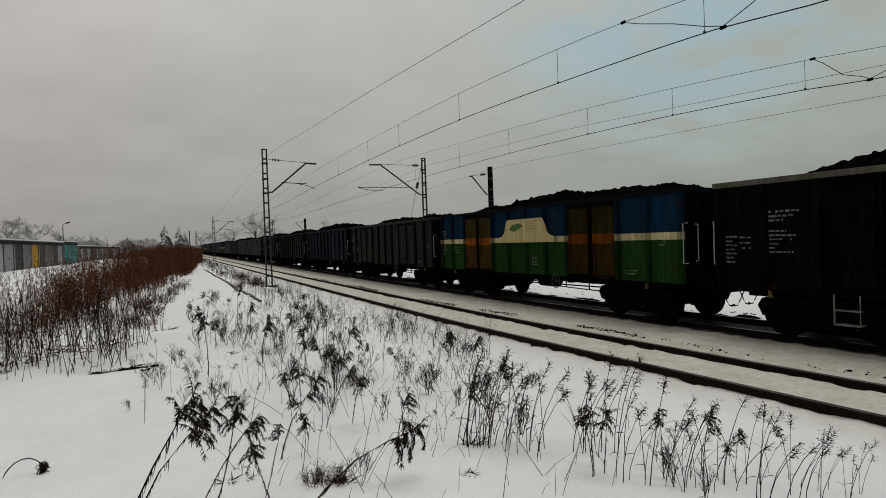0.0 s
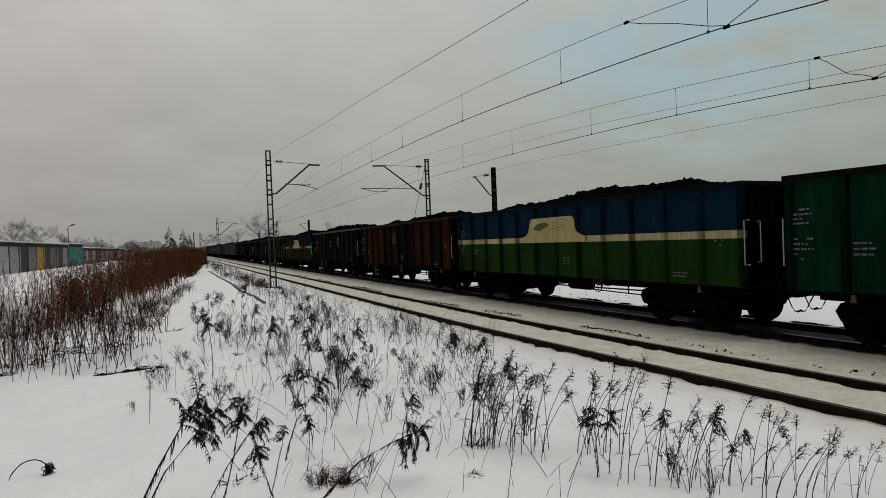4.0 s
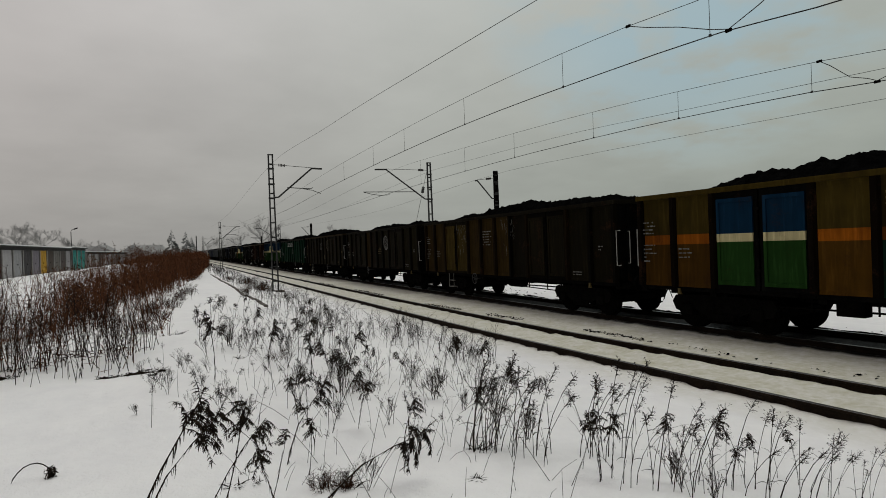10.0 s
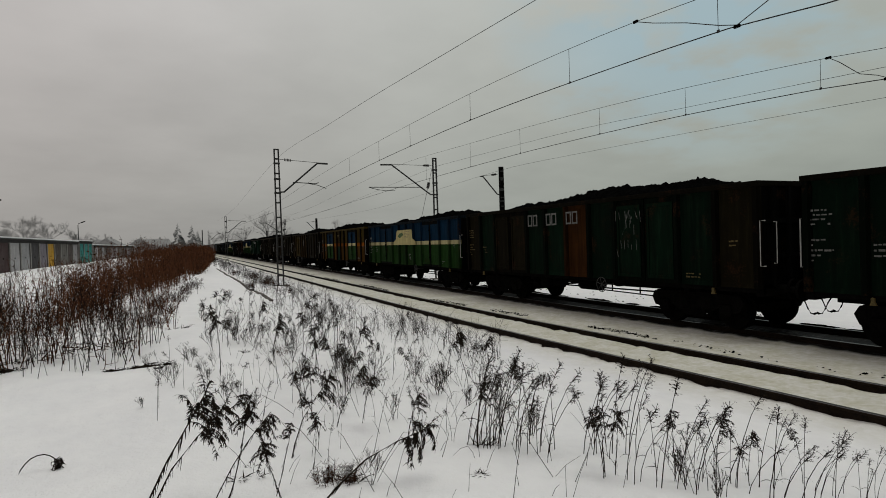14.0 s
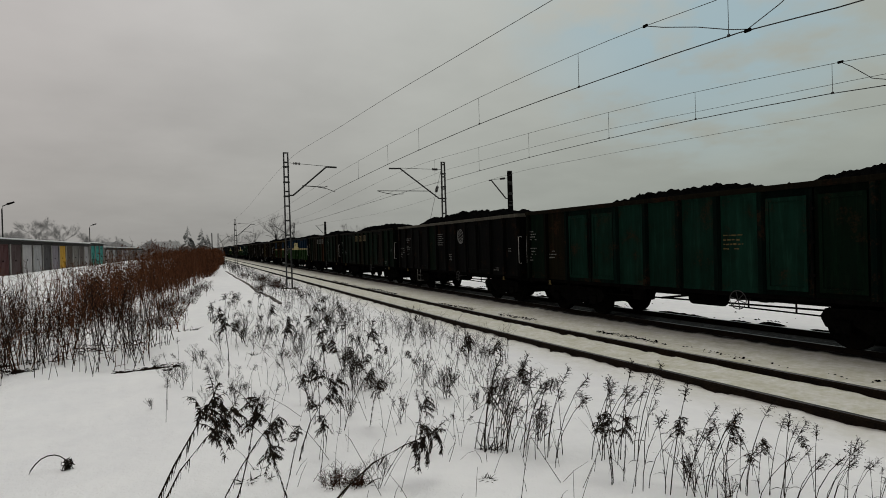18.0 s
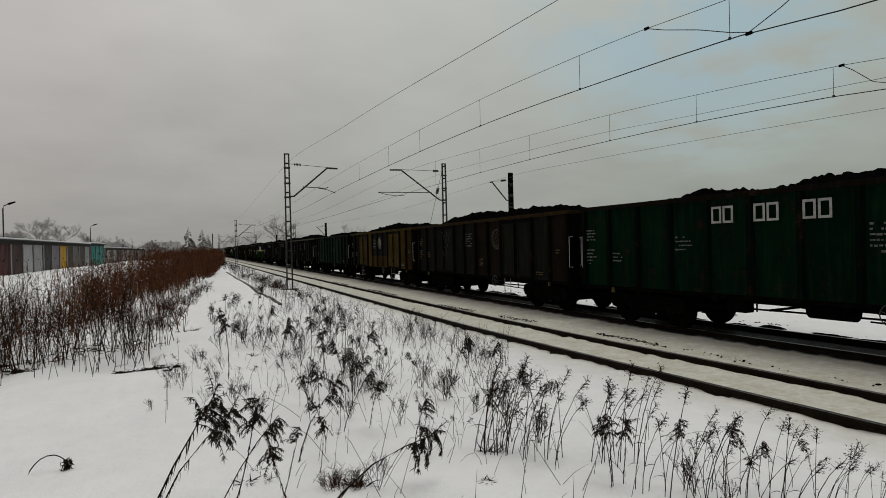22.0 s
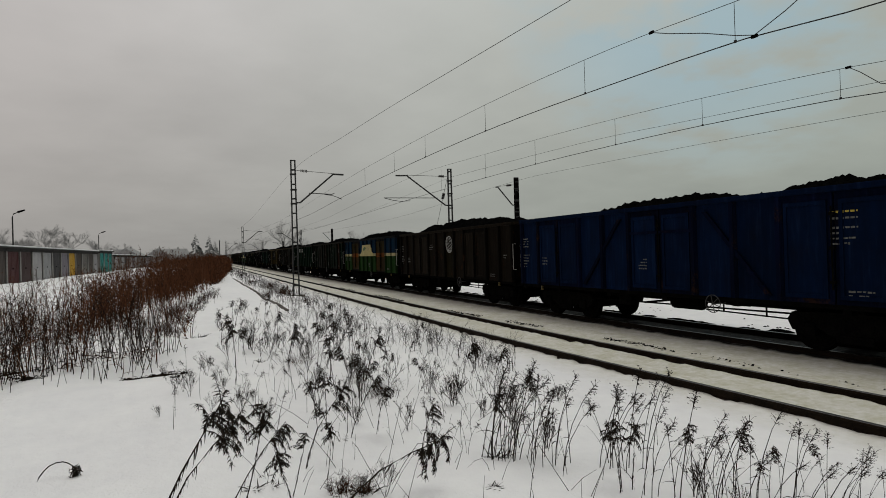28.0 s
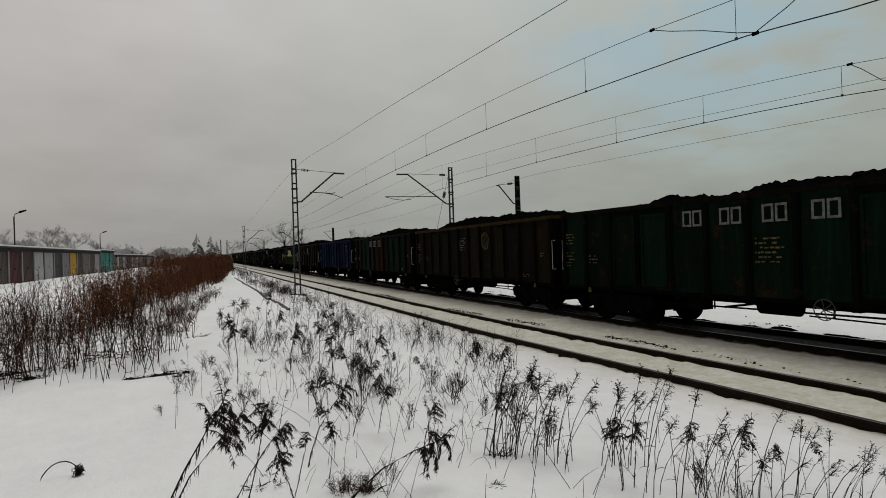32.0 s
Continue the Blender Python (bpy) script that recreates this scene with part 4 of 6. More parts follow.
# ---- overhead line ----
def lattice_mast(s, off, top, arm, kind="near", label="tall steel lattice mast carrying the overhead wires"):
    """Two channel legs tied by battens, on a concrete foot, with a bracket arm towards the track (arm: +1 east, -1 west)."""
    p = along(s, off)
    z0 = ground_z(p.x, p.y) - .05
    m = thing("catenary_mast", label, "railway mast", "overhead line masts", (p.x, p.y, 0))
    m.rotation_euler.z = radians(heading(s))
    wide = .155 if kind == "stout" else .145
    half = lambda z: wide - 0.04 * (z - z0) / (top - z0)
    part("foundation", Geo().box(-.42, .42, -.35, .35, z0 - .4, z0 + .10, .03), CONCRETE, m, "snow-dusted concrete foot")
    for sx in (-1, 1):
        g = Geo()
        t = .05 if kind == "stout" else .032
        for z in (z0, top):
            h = half(z) * sx
            g.v += [(h - t, -.06, z), (h + t, -.06, z), (h + t, .06, z), (h - t, .06, z)]
        g.f += [(i, (i + 1) % 4, 4 + (i + 1) % 4, 4 + i) for i in range(4)] + [(4, 5, 6, 7)]
        part("leg", g, BLACK_STEEL if kind == "stout" else MAST_STEEL, m)
    z = z0 + .6
    while z < top:
        h = half(z)
        part("batten", Geo().box(-h, h, -.066, -.055, z - .035, z + .035), MAST_STEEL, m)
        part("batten", Geo().box(-h, h, .055, .066, z - .035, z + .035), MAST_STEEL, m)
        z += .6 if kind == "stout" else .78
    if kind == "stout":
        g = Geo()
        for z in (z0, top):
            h = half(z)
            g.v += [(-h, -.012, z), (h, -.012, z), (h, .012, z), (-h, .012, z)]
        g.f += [(i, (i + 1) % 4, 4 + (i + 1) % 4, 4 + i) for i in range(4)]
        part("web_plate", g, BLACK_STEEL, m)
    part("mast_cap", Geo().box(-wide, wide, -.08, .08, top, top + .05, .01), MAST_STEEL, m)
    for z in (top - .72, top - 1.55, top - 2.30):
        h = half(z) + .05
        part("clamp_band", Geo().box(-h, h, -.075, .075, z - .045, z + .045, .008), MAST_STEEL, m)
    a = arm
    # bracket: reach and height of its tip, of its foot, and of the stay
    reach, tail, drop, low = {"near": (2.18, .56, .66, 2.25), "far": (2.90, .72, .45, 2.30), "stout": (1.45, .14, .62, 1.85)}[kind]
    zt = top - drop
    tip = a * reach
    strut = part("bracket", Geo().tube([(a * .14, 0, top - low), (a * .34, 0, top - low + .01), (tip - a * .06, 0, zt - .05), (tip, 0, zt)], .045, 7), MAST_STEEL, m, "slanting tubular bracket arm")
    part("head_tube", Geo().tube([(tip - a * .05, 0, zt), (tip + a * tail, 0, zt - .02)], .05, 7), MAST_STEEL, strut)
    z1 = top - .50 if kind == "near" else top - .45
    part("stay", Geo().tube([(a * .16, 0, z1), (tip, 0, zt + .03)], .014, 5), WIRE, m)
    ins = Geo()
    for q in range(5):
        x = a * (.42 + .075 * q)
        zz = z1 + (zt + .03 - z1) * (abs(x) - .16) / (reach - .16)
        ins.tube([(x - .016, 0, zz), (x + .016, 0, zz)], .075, 10)
    part("insulator", ins, PORCELAIN, m, "ribbed brown insulator")
    if kind == "far":
        part("registration_tube", Geo().tube([(a * .88, 0, top - 1.83), (a * 4.40, 0, top - 1.85)], .025, 6), MAST_STEEL, m)
        part("steady_arm", Geo().tube([(a * 4.36, 0, top - 1.87), (a * 3.8, 0, top - 2.0), (a * 3.3, 0, top - 2.06), (a * 2.72, 0, top - 2.02)], .018, 6), MAST_STEEL, m)
        part("guy_wire", Geo().tube([(a * .12, .08, top - .5), (a * .14, 2.3, top - 3.9), (a * .14, 4.6, top - 7.3)], .012, 5), WIRE, m)
        g = Geo()
        for q in range(4):
            g.tube([(a * .13, .70 + .06 * q, top - 1.46 - .09 * q), (a * .13, .73 + .06 * q, top - 1.51 - .09 * q)], .10, 10)
        part("strain_insulator", g, PORCELAIN, m, "stack of dark strain insulators")
    elif kind == "near":
        part("registration_tube", Geo().tube([(a * .82, 0, top - 1.72), (a * 2.05, 0, top - 1.78), (a * 2.2, 0, top - 1.72)], .025, 6), MAST_STEEL, m)
        part("steady_arm", Geo().tube([(a * 1.65, 0, top - 1.78), (a * 2.15, 0, top - 1.86), (a * 2.62, 0, top - 2.04)], .018, 6), MAST_STEEL, m)
    return m


lattice_mast(31.5, -3.05, 7.36, 1)
lattice_mast(33.75, 7.10, 7.48, -1, "far")
lattice_mast(34.3, 12.3, 7.10, -1, "stout", "stout dark mast beside the farther line")
for s_, lower in ((94.0, .9), (156.0, 1.2), (-29.5, 0)):
    lattice_mast(s_ - 6, -2.1, 7.5 - lower, 1)
    lattice_mast(s_, 7.10, 7.2 - lower, -1, "far")
    lattice_mast(s_ + 1, 12.3, 7.35 - lower, -1, "stout", "stout dark mast beside the farther line")


def smooth(knots, step=1.2):
    """Points of a slack wire through (distance, height) knots."""
    ks = sorted(knots)
    xs = [k[0] for k in ks]
    out = []
    sl = [0.0] * len(ks)
    for i in range(len(ks)):
        a, b = max(0, i - 1), min(len(ks) - 1, i + 1)
        sl[i] = (ks[b][1] - ks[a][1]) / (ks[b][0] - ks[a][0])
    for i in range(len(ks) - 1):
        (x0, y0), (x1, y1) = ks[i], ks[i + 1]
        n = max(2, int((x1 - x0) / step))
        for j in range(n):
            t = j / n
            h = x1 - x0
            out.append((x0 + h * t, (1 + 2 * t) * (1 - t) ** 2 * y0 + t * (1 - t) ** 2 * h * sl[i] + t * t * (3 - 2 * t) * y1 + t * t * (t - 1) * h * sl[i + 1]))
    return out + [ks[-1]]


def wire(name, label, off, knots, r):
    pts = [along(s, off, z) for s, z in smooth(knots)]
    return tagged(part(name, Geo().tube(pts, r, 5), WIRE), label, "overhead wire", "overhead wires")


NEAR_CONTACT = [(-31, 5.45), (-12, 5.15), (0, 5.12), (4.7, 5.36), (6.2, 5.52), (10.1, 5.65), (12.8, 5.72), (16.5, 5.76), (22.4, 5.75), (27, 5.70), (33.6, 5.60), (45, 5.35), (65, 5.4), (93, 5.45), (156, 5.4)]
NEAR_TOP = [(-31, 6.6), (-12, 5.9), (0, 5.85), (6.8, 6.21), (8.15, 6.31), (10.2, 6.40), (14.6, 6.51), (22.3, 6.56), (31.3, 6.52), (62, 5.95), (93, 6.2), (156, 6.2)]
FAR_CONTACT = [(-31, 5.3), (-10, 4.95), (0, 4.85), (6.1, 5.11), (7.4, 5.22), (10.9, 5.38), (14.3, 5.47), (19.3, 5.56), (27.6, 5.58), (34.2, 5.56), (62, 5.3), (95, 5.3), (156, 5.3)]
FAR_TOP = [(-31, 6.5), (-10, 5.4), (0, 5.3), (5.9, 5.69), (7.1, 5.82), (10.9, 6.1), (15.5, 6.35), (22.4, 6.62), (33.7, 6.9), (63, 6.0), (95, 6.1), (156, 6.1)]
wire("contact_wire", "dark copper contact wire above the near track", 0.0, NEAR_CONTACT, .0105)
wire("messenger_wire", "thin slack messenger wire above the near track", 0.0, NEAR_TOP, .006)
wire("contact_wire", "dark copper contact wire above the far track", FAR, FAR_CONTACT, .010)
wire("messenger_wire", "thin slack messenger wire above the far track", FAR, FAR_TOP, .006)
wire("feeder_wire", "thick feeder wire strung along the near masts", -2.95, [(-31, 6.4), (-8, 5.7), (0, 5.74), (7.4, 5.95), (9.1, 6.0), (11.4, 6.08), (15.2, 6.25), (19.1, 6.42), (31.3, 6.95), (62, 6.1), (93, 6.2)], .0055)
wire("feeder_wire", "thin feeder wire strung along the eastern masts", 7.1, [(-31, 6.6), (-8, 5.6), (0, 5.6), (7.2, 5.97), (13.4, 6.28), (19.0, 6.59), (31.1, 6.91), (33.7, 6.95), (62.8, 6.05), (95, 6.2)], .006)
wire("earth_wire", "thin earth wire strung on stout masts", 12.3, [(-31, 6.4), (0, 5.9), (9.7, 6.26), (25.9, 6.78), (34.2, 6.92), (61.9, 6.1), (95.4, 6.3)], .007)


def height_on(knots, s):
    pts = smooth(knots)
    return float(np.interp(s, [p[0] for p in pts], [p[1] for p in pts]))


for off, lo, hi, places in ((0.0, NEAR_CONTACT, NEAR_TOP, (3.2, 6.39, 10.15, 14.75, 19.6, 23.3, 28.1)), (FAR, FAR_CONTACT, FAR_TOP, (4.2, 7.31, 10.85, 14.33, 19.1, 23.4, 28.7))):
    for s in places:
        a, b = along(s, off, height_on(lo, s)), along(s, off, height_on(hi, s))
        d = thing("dropper", "thin vertical dropper wire with a small clamp", "overhead wire", "droppers", a)
        part("dropper_wire", Geo().tube([(0, 0, 0), (0, 0, b.z - a.z)], .005, 4), WIRE, d)
        part("clamp", Geo().box(-.010, .010, -.025, .025, -.014, .032, .004), WIRE, d)
for off, s0, s1, lo, hi in ((0.0, 8.17, 6.05, NEAR_CONTACT, NEAR_TOP), (FAR, 7.14, 6.06, FAR_CONTACT, FAR_TOP)):
    a, b = along(s0, off, height_on(hi, s0)), along(s1, off, height_on(lo, s1))
    j = thing("jumper_cable", "slack curved jumper cable between two wires", "cable", "jumper cables", a)
    mid = (b - a) * .55 + Vector((0, 0, -.10 if off else .02))
    c = along(s1 - 1.3, off, height_on(hi, s1 - 1.3)) - a
    curve_ = [Vector((0, 0, 0)), (b - a) * .2 + Vector((0, 0, -.01)), mid, (b - a) * .85, b - a + Vector((0, 0, .02)), (b - a) * .6 + c * .4 + Vector((0, 0, -.02)), c]
    part("cable", Geo().tube(curve_, .008, 5), WIRE, j)
    for q in (Vector((0, 0, 0)), b - a):
        part("clamp", Geo().box(q.x - .018, q.x + .018, q.y - .055, q.y + .055, q.z - .024, q.z + .024, .006), BLACK_STEEL, j)

# ---- lock-up garages beyond the thicket ----
GAR_PAINT = {}


def gar_paint(c):
    if c not in GAR_PAINT:
        GAR_PAINT[c] = rough_mat("garage_paint", tuple(v * .75 for v in c), c, 1.2, .7, .15)
    return GAR_PAINT[c]


WALL = rough_mat("garage_render", (.16, .15, .14), (.27, .26, .25), .8, .95)
ROOF_SNOW = rough_mat("roof_snow", (.78, .78, .79), (.84, .84, .85), .7, .8, .3)
FELT = rough_mat("roof_felt", (.012, .011, .011), (.03, .028, .027), 1.5, .95)


def garage(y, width, tall, col, words, base=.88):
    """One lock-up: side walls, rear wall, lintel over a double door, felt roof under snow."""
    x = -13.8 + .0885 * y
    g = thing("garage", words, "garage", "row of garages", (x, y, base))
    g.rotation_euler.z = radians(-5.06)
    w = width / 2
    part("wall", Geo().box(-5.5, -.02, -w, -w + .12, -.2, tall), WALL, g)
    part("wall", Geo().box(-5.5, -.02, w - .12, w, -.2, tall), WALL, g)
    part("wall", Geo().box(-5.5, -5.38, -w + .12, w - .12, -.2, tall), WALL, g)
    part("lintel", Geo().box(-.2, 0, -w, w, tall - .22, tall), FELT, g, "dark soiled fascia")
    for sgn in (-1, 1):
        part("jamb", Geo().box(-.2, -.005, sgn * w - .12 if sgn > 0 else -w, w if sgn > 0 else -w + .12, -.2, tall - .22), WALL, g)
        d = Geo().box(-.14, -.09, .01 if sgn > 0 else -w + .13, w - .13 if sgn > 0 else -.01, -.15, tall - .23, .01)
        for k in range(1, 5):
            yy = sgn * (w - .13) * k / 5
            d.box(-.095, -.078, yy - .015, yy + .015, -.1, tall - .28)
        leaf = part("door_leaf", d, gar_paint(col), g)
        part("hasp", Geo().box(-.085, -.06, sgn * .06 - .03, sgn * .06 + .03, 1.0, 1.1), BLACK_STEEL, leaf)
    part("roof", Geo().box(-5.7, .25, -w, w, tall, tall + .10), FELT, g)
    part("roof_snow", Geo().box(-5.65, .12, -w, w, tall + .104, tall + .22, .03), ROOF_SNOW, g, "thin layer of snow")


PALETTE = [((.06, .013, .014), "dark red metal doors"), ((.055, .03, .03), "dark brown doors"), ((.40, .39, .40), "pale grey metal doors"), ((.32, .32, .33), "light grey metal doors"), ((.045, .042, .045), "black-brown doors"), ((.20, .18, .21), "mauve-grey doors"), ((.48, .27, .015), "bright yellow doors"), ((.06, .045, .035), "dark brown doors"), ((.14, .13, .12), "weathered grey doors"), ((.07, .055, .05), "rusty brown doors"), ((.30, .29, .30), "whitish doors")]
ORDER = [2, 4, 8, 9, 0, 1, 2, 3, 4, 5, 6, 7, 8, 9, 10]
yy = 39.1
for k, q in enumerate(ORDER):
    garage(yy, 2.9, 2.5, PALETTE[q][0], "flat-roofed snow-topped garage with " + PALETTE[q][1])
    yy += 2.92
for k in range(3):
    garage(yy + 1.0, 2.9, 2.62, (.015, .22, .20), "flat-roofed garage with bright turquoise doors")
    yy += 2.92
yy += 3
for k in range(16):
    q = (2, 8, 3, 4, 9, 10, 5)[k % 7]
    garage(yy, 2.9, 2.15, PALETTE[q][0], "low snow-topped garage with " + PALETTE[q][1])
    yy += 2.92

# ---- lamps, houses and far trees ----
def street_lamp(x, y, h, words):
    p = on_ground(x, y)
    m = thing("street_lamp", words, "street lamp", "street lamps", (x, y, 0.6))
    part("pole", Geo().tube([(0, 0, 0), (0, 0, h - .5), (.12, -.05, h - .15), (.7, -.3, h + .1)], .085, 8, .05), MAST_STEEL, m)
    part("lamp_head", Geo().tube([(.6, -.26, h + .06), (1.3, -.56, h + .28)], .14, 8, .09), BLACK_STEEL, m, "cobra-style lamp head")


street_lamp(-15.4, 83.7, 7.7, "curved street lamp rising behind the garages")
street_lamp(-11.2, 140.0, 7.6, "curved street lamp far behind the garages")
part_pole = along(118, -4.4)
pl = thing("signal_post", "slender grey post beside the far track", "post", "", part_pole)
part("pole", Geo().tube([(0, 0, -.2), (0, 0, 5.6)], .09, 8), MAST_STEEL, pl)
part("box", Geo().box(-.2, .2, -.15, .15, .9, 1.6, .02), MAST_STEEL, pl)


def bare_tree(seed, x, y, h, spread, mat, words, base=.5, dense=1.0):
    """Tapered trunk, limbs and a crown of fine twigs."""
    r = random.Random(seed)
    t = thing("bare_tree", words, "tree", "bare trees", (x, y, base))
    trunk, crown = Geo(), Geo()
    trunk.tube([(0, 0, -.3), (r.uniform(-.2, .2), r.uniform(-.2, .2), h * .35), (r.uniform(-.3, .3), 0, h * .62)], h * .022, 7, h * .010)

    def limb(p, d, ln, rad, lev):
        q = p + d * ln * .5 + Vector((0, 0, .04 * ln))
        e = q + (d + Vector((r.uniform(-.25, .25), r.uniform(-.25, .25), r.uniform(-.05, .25)))).normalized() * ln * .5
        (trunk if lev == 0 else crown).tube([p, q, e], rad, 4 if lev < 2 else 3, rad * .45, False)
        if lev >= 3:
            return
        for k in range(int((4, 5, 5)[lev] * dense)):
            f = r.uniform(.3, 1.0)
            pp = p.lerp(q, f * 2) if f < .5 else q.lerp(e, f * 2 - 1)
            nd = (d + Vector((r.uniform(-.9, .9), r.uniform(-.9, .9), r.uniform(-.3, .7)))).normalized()
            limb(pp, nd, ln * r.uniform(.42, .62), rad * .5, lev + 1)

    for k in range(9):
        z = h * r.uniform(.25, .62)
        a = r.uniform(0, 6.28)
        d = Vector((math.cos(a) * spread, math.sin(a) * spread, r.uniform(.5, 1.3))).normalized()
        limb(Vector((0, 0, z)), d, h * r.uniform(.28, .42), h * .009, 0)
    part("trunk", trunk, mat, t)
    part("crown", crown, mat, t, "fine leafless twigs")


def conifer(seed, x, y, h, mat, words):
    r = random.Random(seed)
    t = thing("conifer", words, "tree", "conifers", (x, y, .5))
    part("trunk", Geo().tube([(0, 0, -.2), (0, 0, h)], h * .018, 6, .02), mat, t)
    g = Geo()
    n = int(h * 9)
    for k in range(n):
        z = h * (.12 + .86 * k / n)
        ln = (h - z) * r.uniform(.22, .40) + .15
        a = r.uniform(0, 6.28)
        tip = Vector((math.cos(a) * ln, math.sin(a) * ln, z - ln * .25))
        side = Vector((-math.sin(a), math.cos(a), 0)) * ln * .28
        top = Vector((0, 0, z + .1))
        g.tri(top, tip - side, tip + side * .2).tri(top, tip + side, tip - side * .1)
        g.tri(top + Vector((0, 0, -.05)), tip - side * .6 + Vector((0, 0, -.3 * ln)), tip + side * .6)
    part("crown", g, mat, t, "drooping dark needled branches")


# bark and needles paled to stand in for haze over the distance
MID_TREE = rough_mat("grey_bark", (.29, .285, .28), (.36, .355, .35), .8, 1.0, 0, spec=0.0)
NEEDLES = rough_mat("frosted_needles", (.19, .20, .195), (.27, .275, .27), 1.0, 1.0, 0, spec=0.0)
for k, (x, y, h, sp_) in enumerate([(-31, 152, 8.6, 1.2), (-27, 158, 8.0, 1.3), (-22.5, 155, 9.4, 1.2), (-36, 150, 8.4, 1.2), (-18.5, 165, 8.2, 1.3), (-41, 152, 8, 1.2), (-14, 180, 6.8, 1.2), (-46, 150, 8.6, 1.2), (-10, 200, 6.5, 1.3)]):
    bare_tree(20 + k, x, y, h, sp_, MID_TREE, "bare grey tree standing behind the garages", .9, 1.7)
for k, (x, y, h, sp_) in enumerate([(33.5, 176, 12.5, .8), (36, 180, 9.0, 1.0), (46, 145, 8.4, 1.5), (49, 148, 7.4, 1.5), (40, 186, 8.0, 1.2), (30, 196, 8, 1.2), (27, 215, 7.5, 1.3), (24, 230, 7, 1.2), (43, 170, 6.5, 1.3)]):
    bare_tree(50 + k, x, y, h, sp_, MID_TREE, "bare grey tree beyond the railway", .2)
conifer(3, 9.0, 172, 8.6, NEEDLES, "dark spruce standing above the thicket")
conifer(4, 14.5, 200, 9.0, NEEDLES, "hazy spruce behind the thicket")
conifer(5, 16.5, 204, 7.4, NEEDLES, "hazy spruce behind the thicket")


def house(x, y, w, d, h, ridge, turn, words):
    m = thing("house", words, "house", "distant houses", (x, y, .6))
    m.rotation_euler.z = radians(turn)
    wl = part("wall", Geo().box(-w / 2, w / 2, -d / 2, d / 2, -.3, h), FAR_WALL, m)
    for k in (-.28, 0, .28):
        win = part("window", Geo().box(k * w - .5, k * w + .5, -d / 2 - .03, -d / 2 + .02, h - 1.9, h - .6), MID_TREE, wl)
    part("roof", Geo().prism([(-d / 2 - .4, h - .1), (0, h + ridge), (d / 2 + .4, h - .1)], "x", -w / 2 - .3, w / 2 + .3), FAR_WALL, m, "pitched roof in haze-pale grey")
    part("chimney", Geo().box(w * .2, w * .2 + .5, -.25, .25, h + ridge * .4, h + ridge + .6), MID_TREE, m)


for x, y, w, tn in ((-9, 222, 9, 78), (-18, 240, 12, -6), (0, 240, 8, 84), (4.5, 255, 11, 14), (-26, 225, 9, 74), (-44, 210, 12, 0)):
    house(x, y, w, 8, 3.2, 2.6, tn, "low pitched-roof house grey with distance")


def far_woods():
    """A belt of leafless scrub closing the view all round."""
    r = random.Random(8)
    g = Geo()
    for k in range(5200):
        a = r.uniform(0, 2 * math.pi)
        rad = r.uniform(250, 330)
        x, y = math.cos(a) * rad, math.sin(a) * rad + 60
        if abs(x - X0 - float(bend(y))) < 8:
            continue
        h = r.uniform(3.5, 7.5)
        wd = r.uniform(.8, 2.6)
        t = Vector((-math.sin(a), math.cos(a), 0))
        p = Vector((x, y, -.5))
        for q in range(4):
            o = t * r.uniform(-wd, wd)
            g.tri(p + o - t * .35, p + o + t * .35, p + o * 1.5 + Vector((0, 0, h * r.uniform(.6, 1))))
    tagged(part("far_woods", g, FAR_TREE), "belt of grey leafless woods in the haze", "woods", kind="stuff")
    g = Geo()
    for k in range(4200):
        s, d = r.uniform(-40, 150), r.uniform(34, 58)
        p = along(s, d, -.4)
        h = r.uniform(1.6, 4.2) * (1.2 if d > 44 else .8)
        lean = Vector((r.uniform(-.5, .5), r.uniform(-.5, .5), h))
        g.tube([p, p + lean * .5 + Vector((r.uniform(-.2, .2), 0, 0)), p + lean], .05, 3, .015, False)
        for q in range(4):
            b = p + lean * r.uniform(.35, .9)
            g.tube([b, b + Vector((r.uniform(-.8, .8), r.uniform(-.8, .8), r.uniform(.1, .8)))], .022, 3, .008, False)
    for k in range(900):
        s, d = r.uniform(105, 260), -3.8 - 13 * r.random()
        p = along(s, d, .3)
        h = r.uniform(.8, 2.4)
        lean = Vector((r.uniform(-.4, .4), r.uniform(-.4, .4), h))
        g.tube([p, p + lean * .5, p + lean], .05, 3, .02, False)
        for q in range(5):
            b = p + lean * r.uniform(.2, .9)
            g.tube([b, b + Vector((r.uniform(-.7, .7), r.uniform(-.7, .7), r.uniform(.1, .7)))], .035, 3, .012, False)
    tagged(part("scrub_belt", g, BRAMBLE), "brown leafless scrub beside the railway", "scrub", kind="stuff")


far_woods()

# ---- dry plants ----
def droop(g, r, p, d, ln, n, wide, fall):
    """A narrow drooping strip of shrivelled leaf."""
    side = d.cross(Vector((0, 0, 1)))
    side = side.normalized() * wide if side.length > 1e-3 else Vector((wide, 0, 0))
    side = side + Vector((0, 0, r.uniform(-wide, wide)))
    a = p
    w0 = .5
    for k in range(n):
        d = (d + Vector((r.uniform(-.15, .15), r.uniform(-.15, .15), -fall))).normalized()
        b = a + d * ln / n
        w1 = 1.0 - .9 * (k + 1) / n
        g.quad(a - side * w0, a + side * w0, b + side * w1, b - side * w1)
        a, w0 = b, w1
    return a


TOPS = []


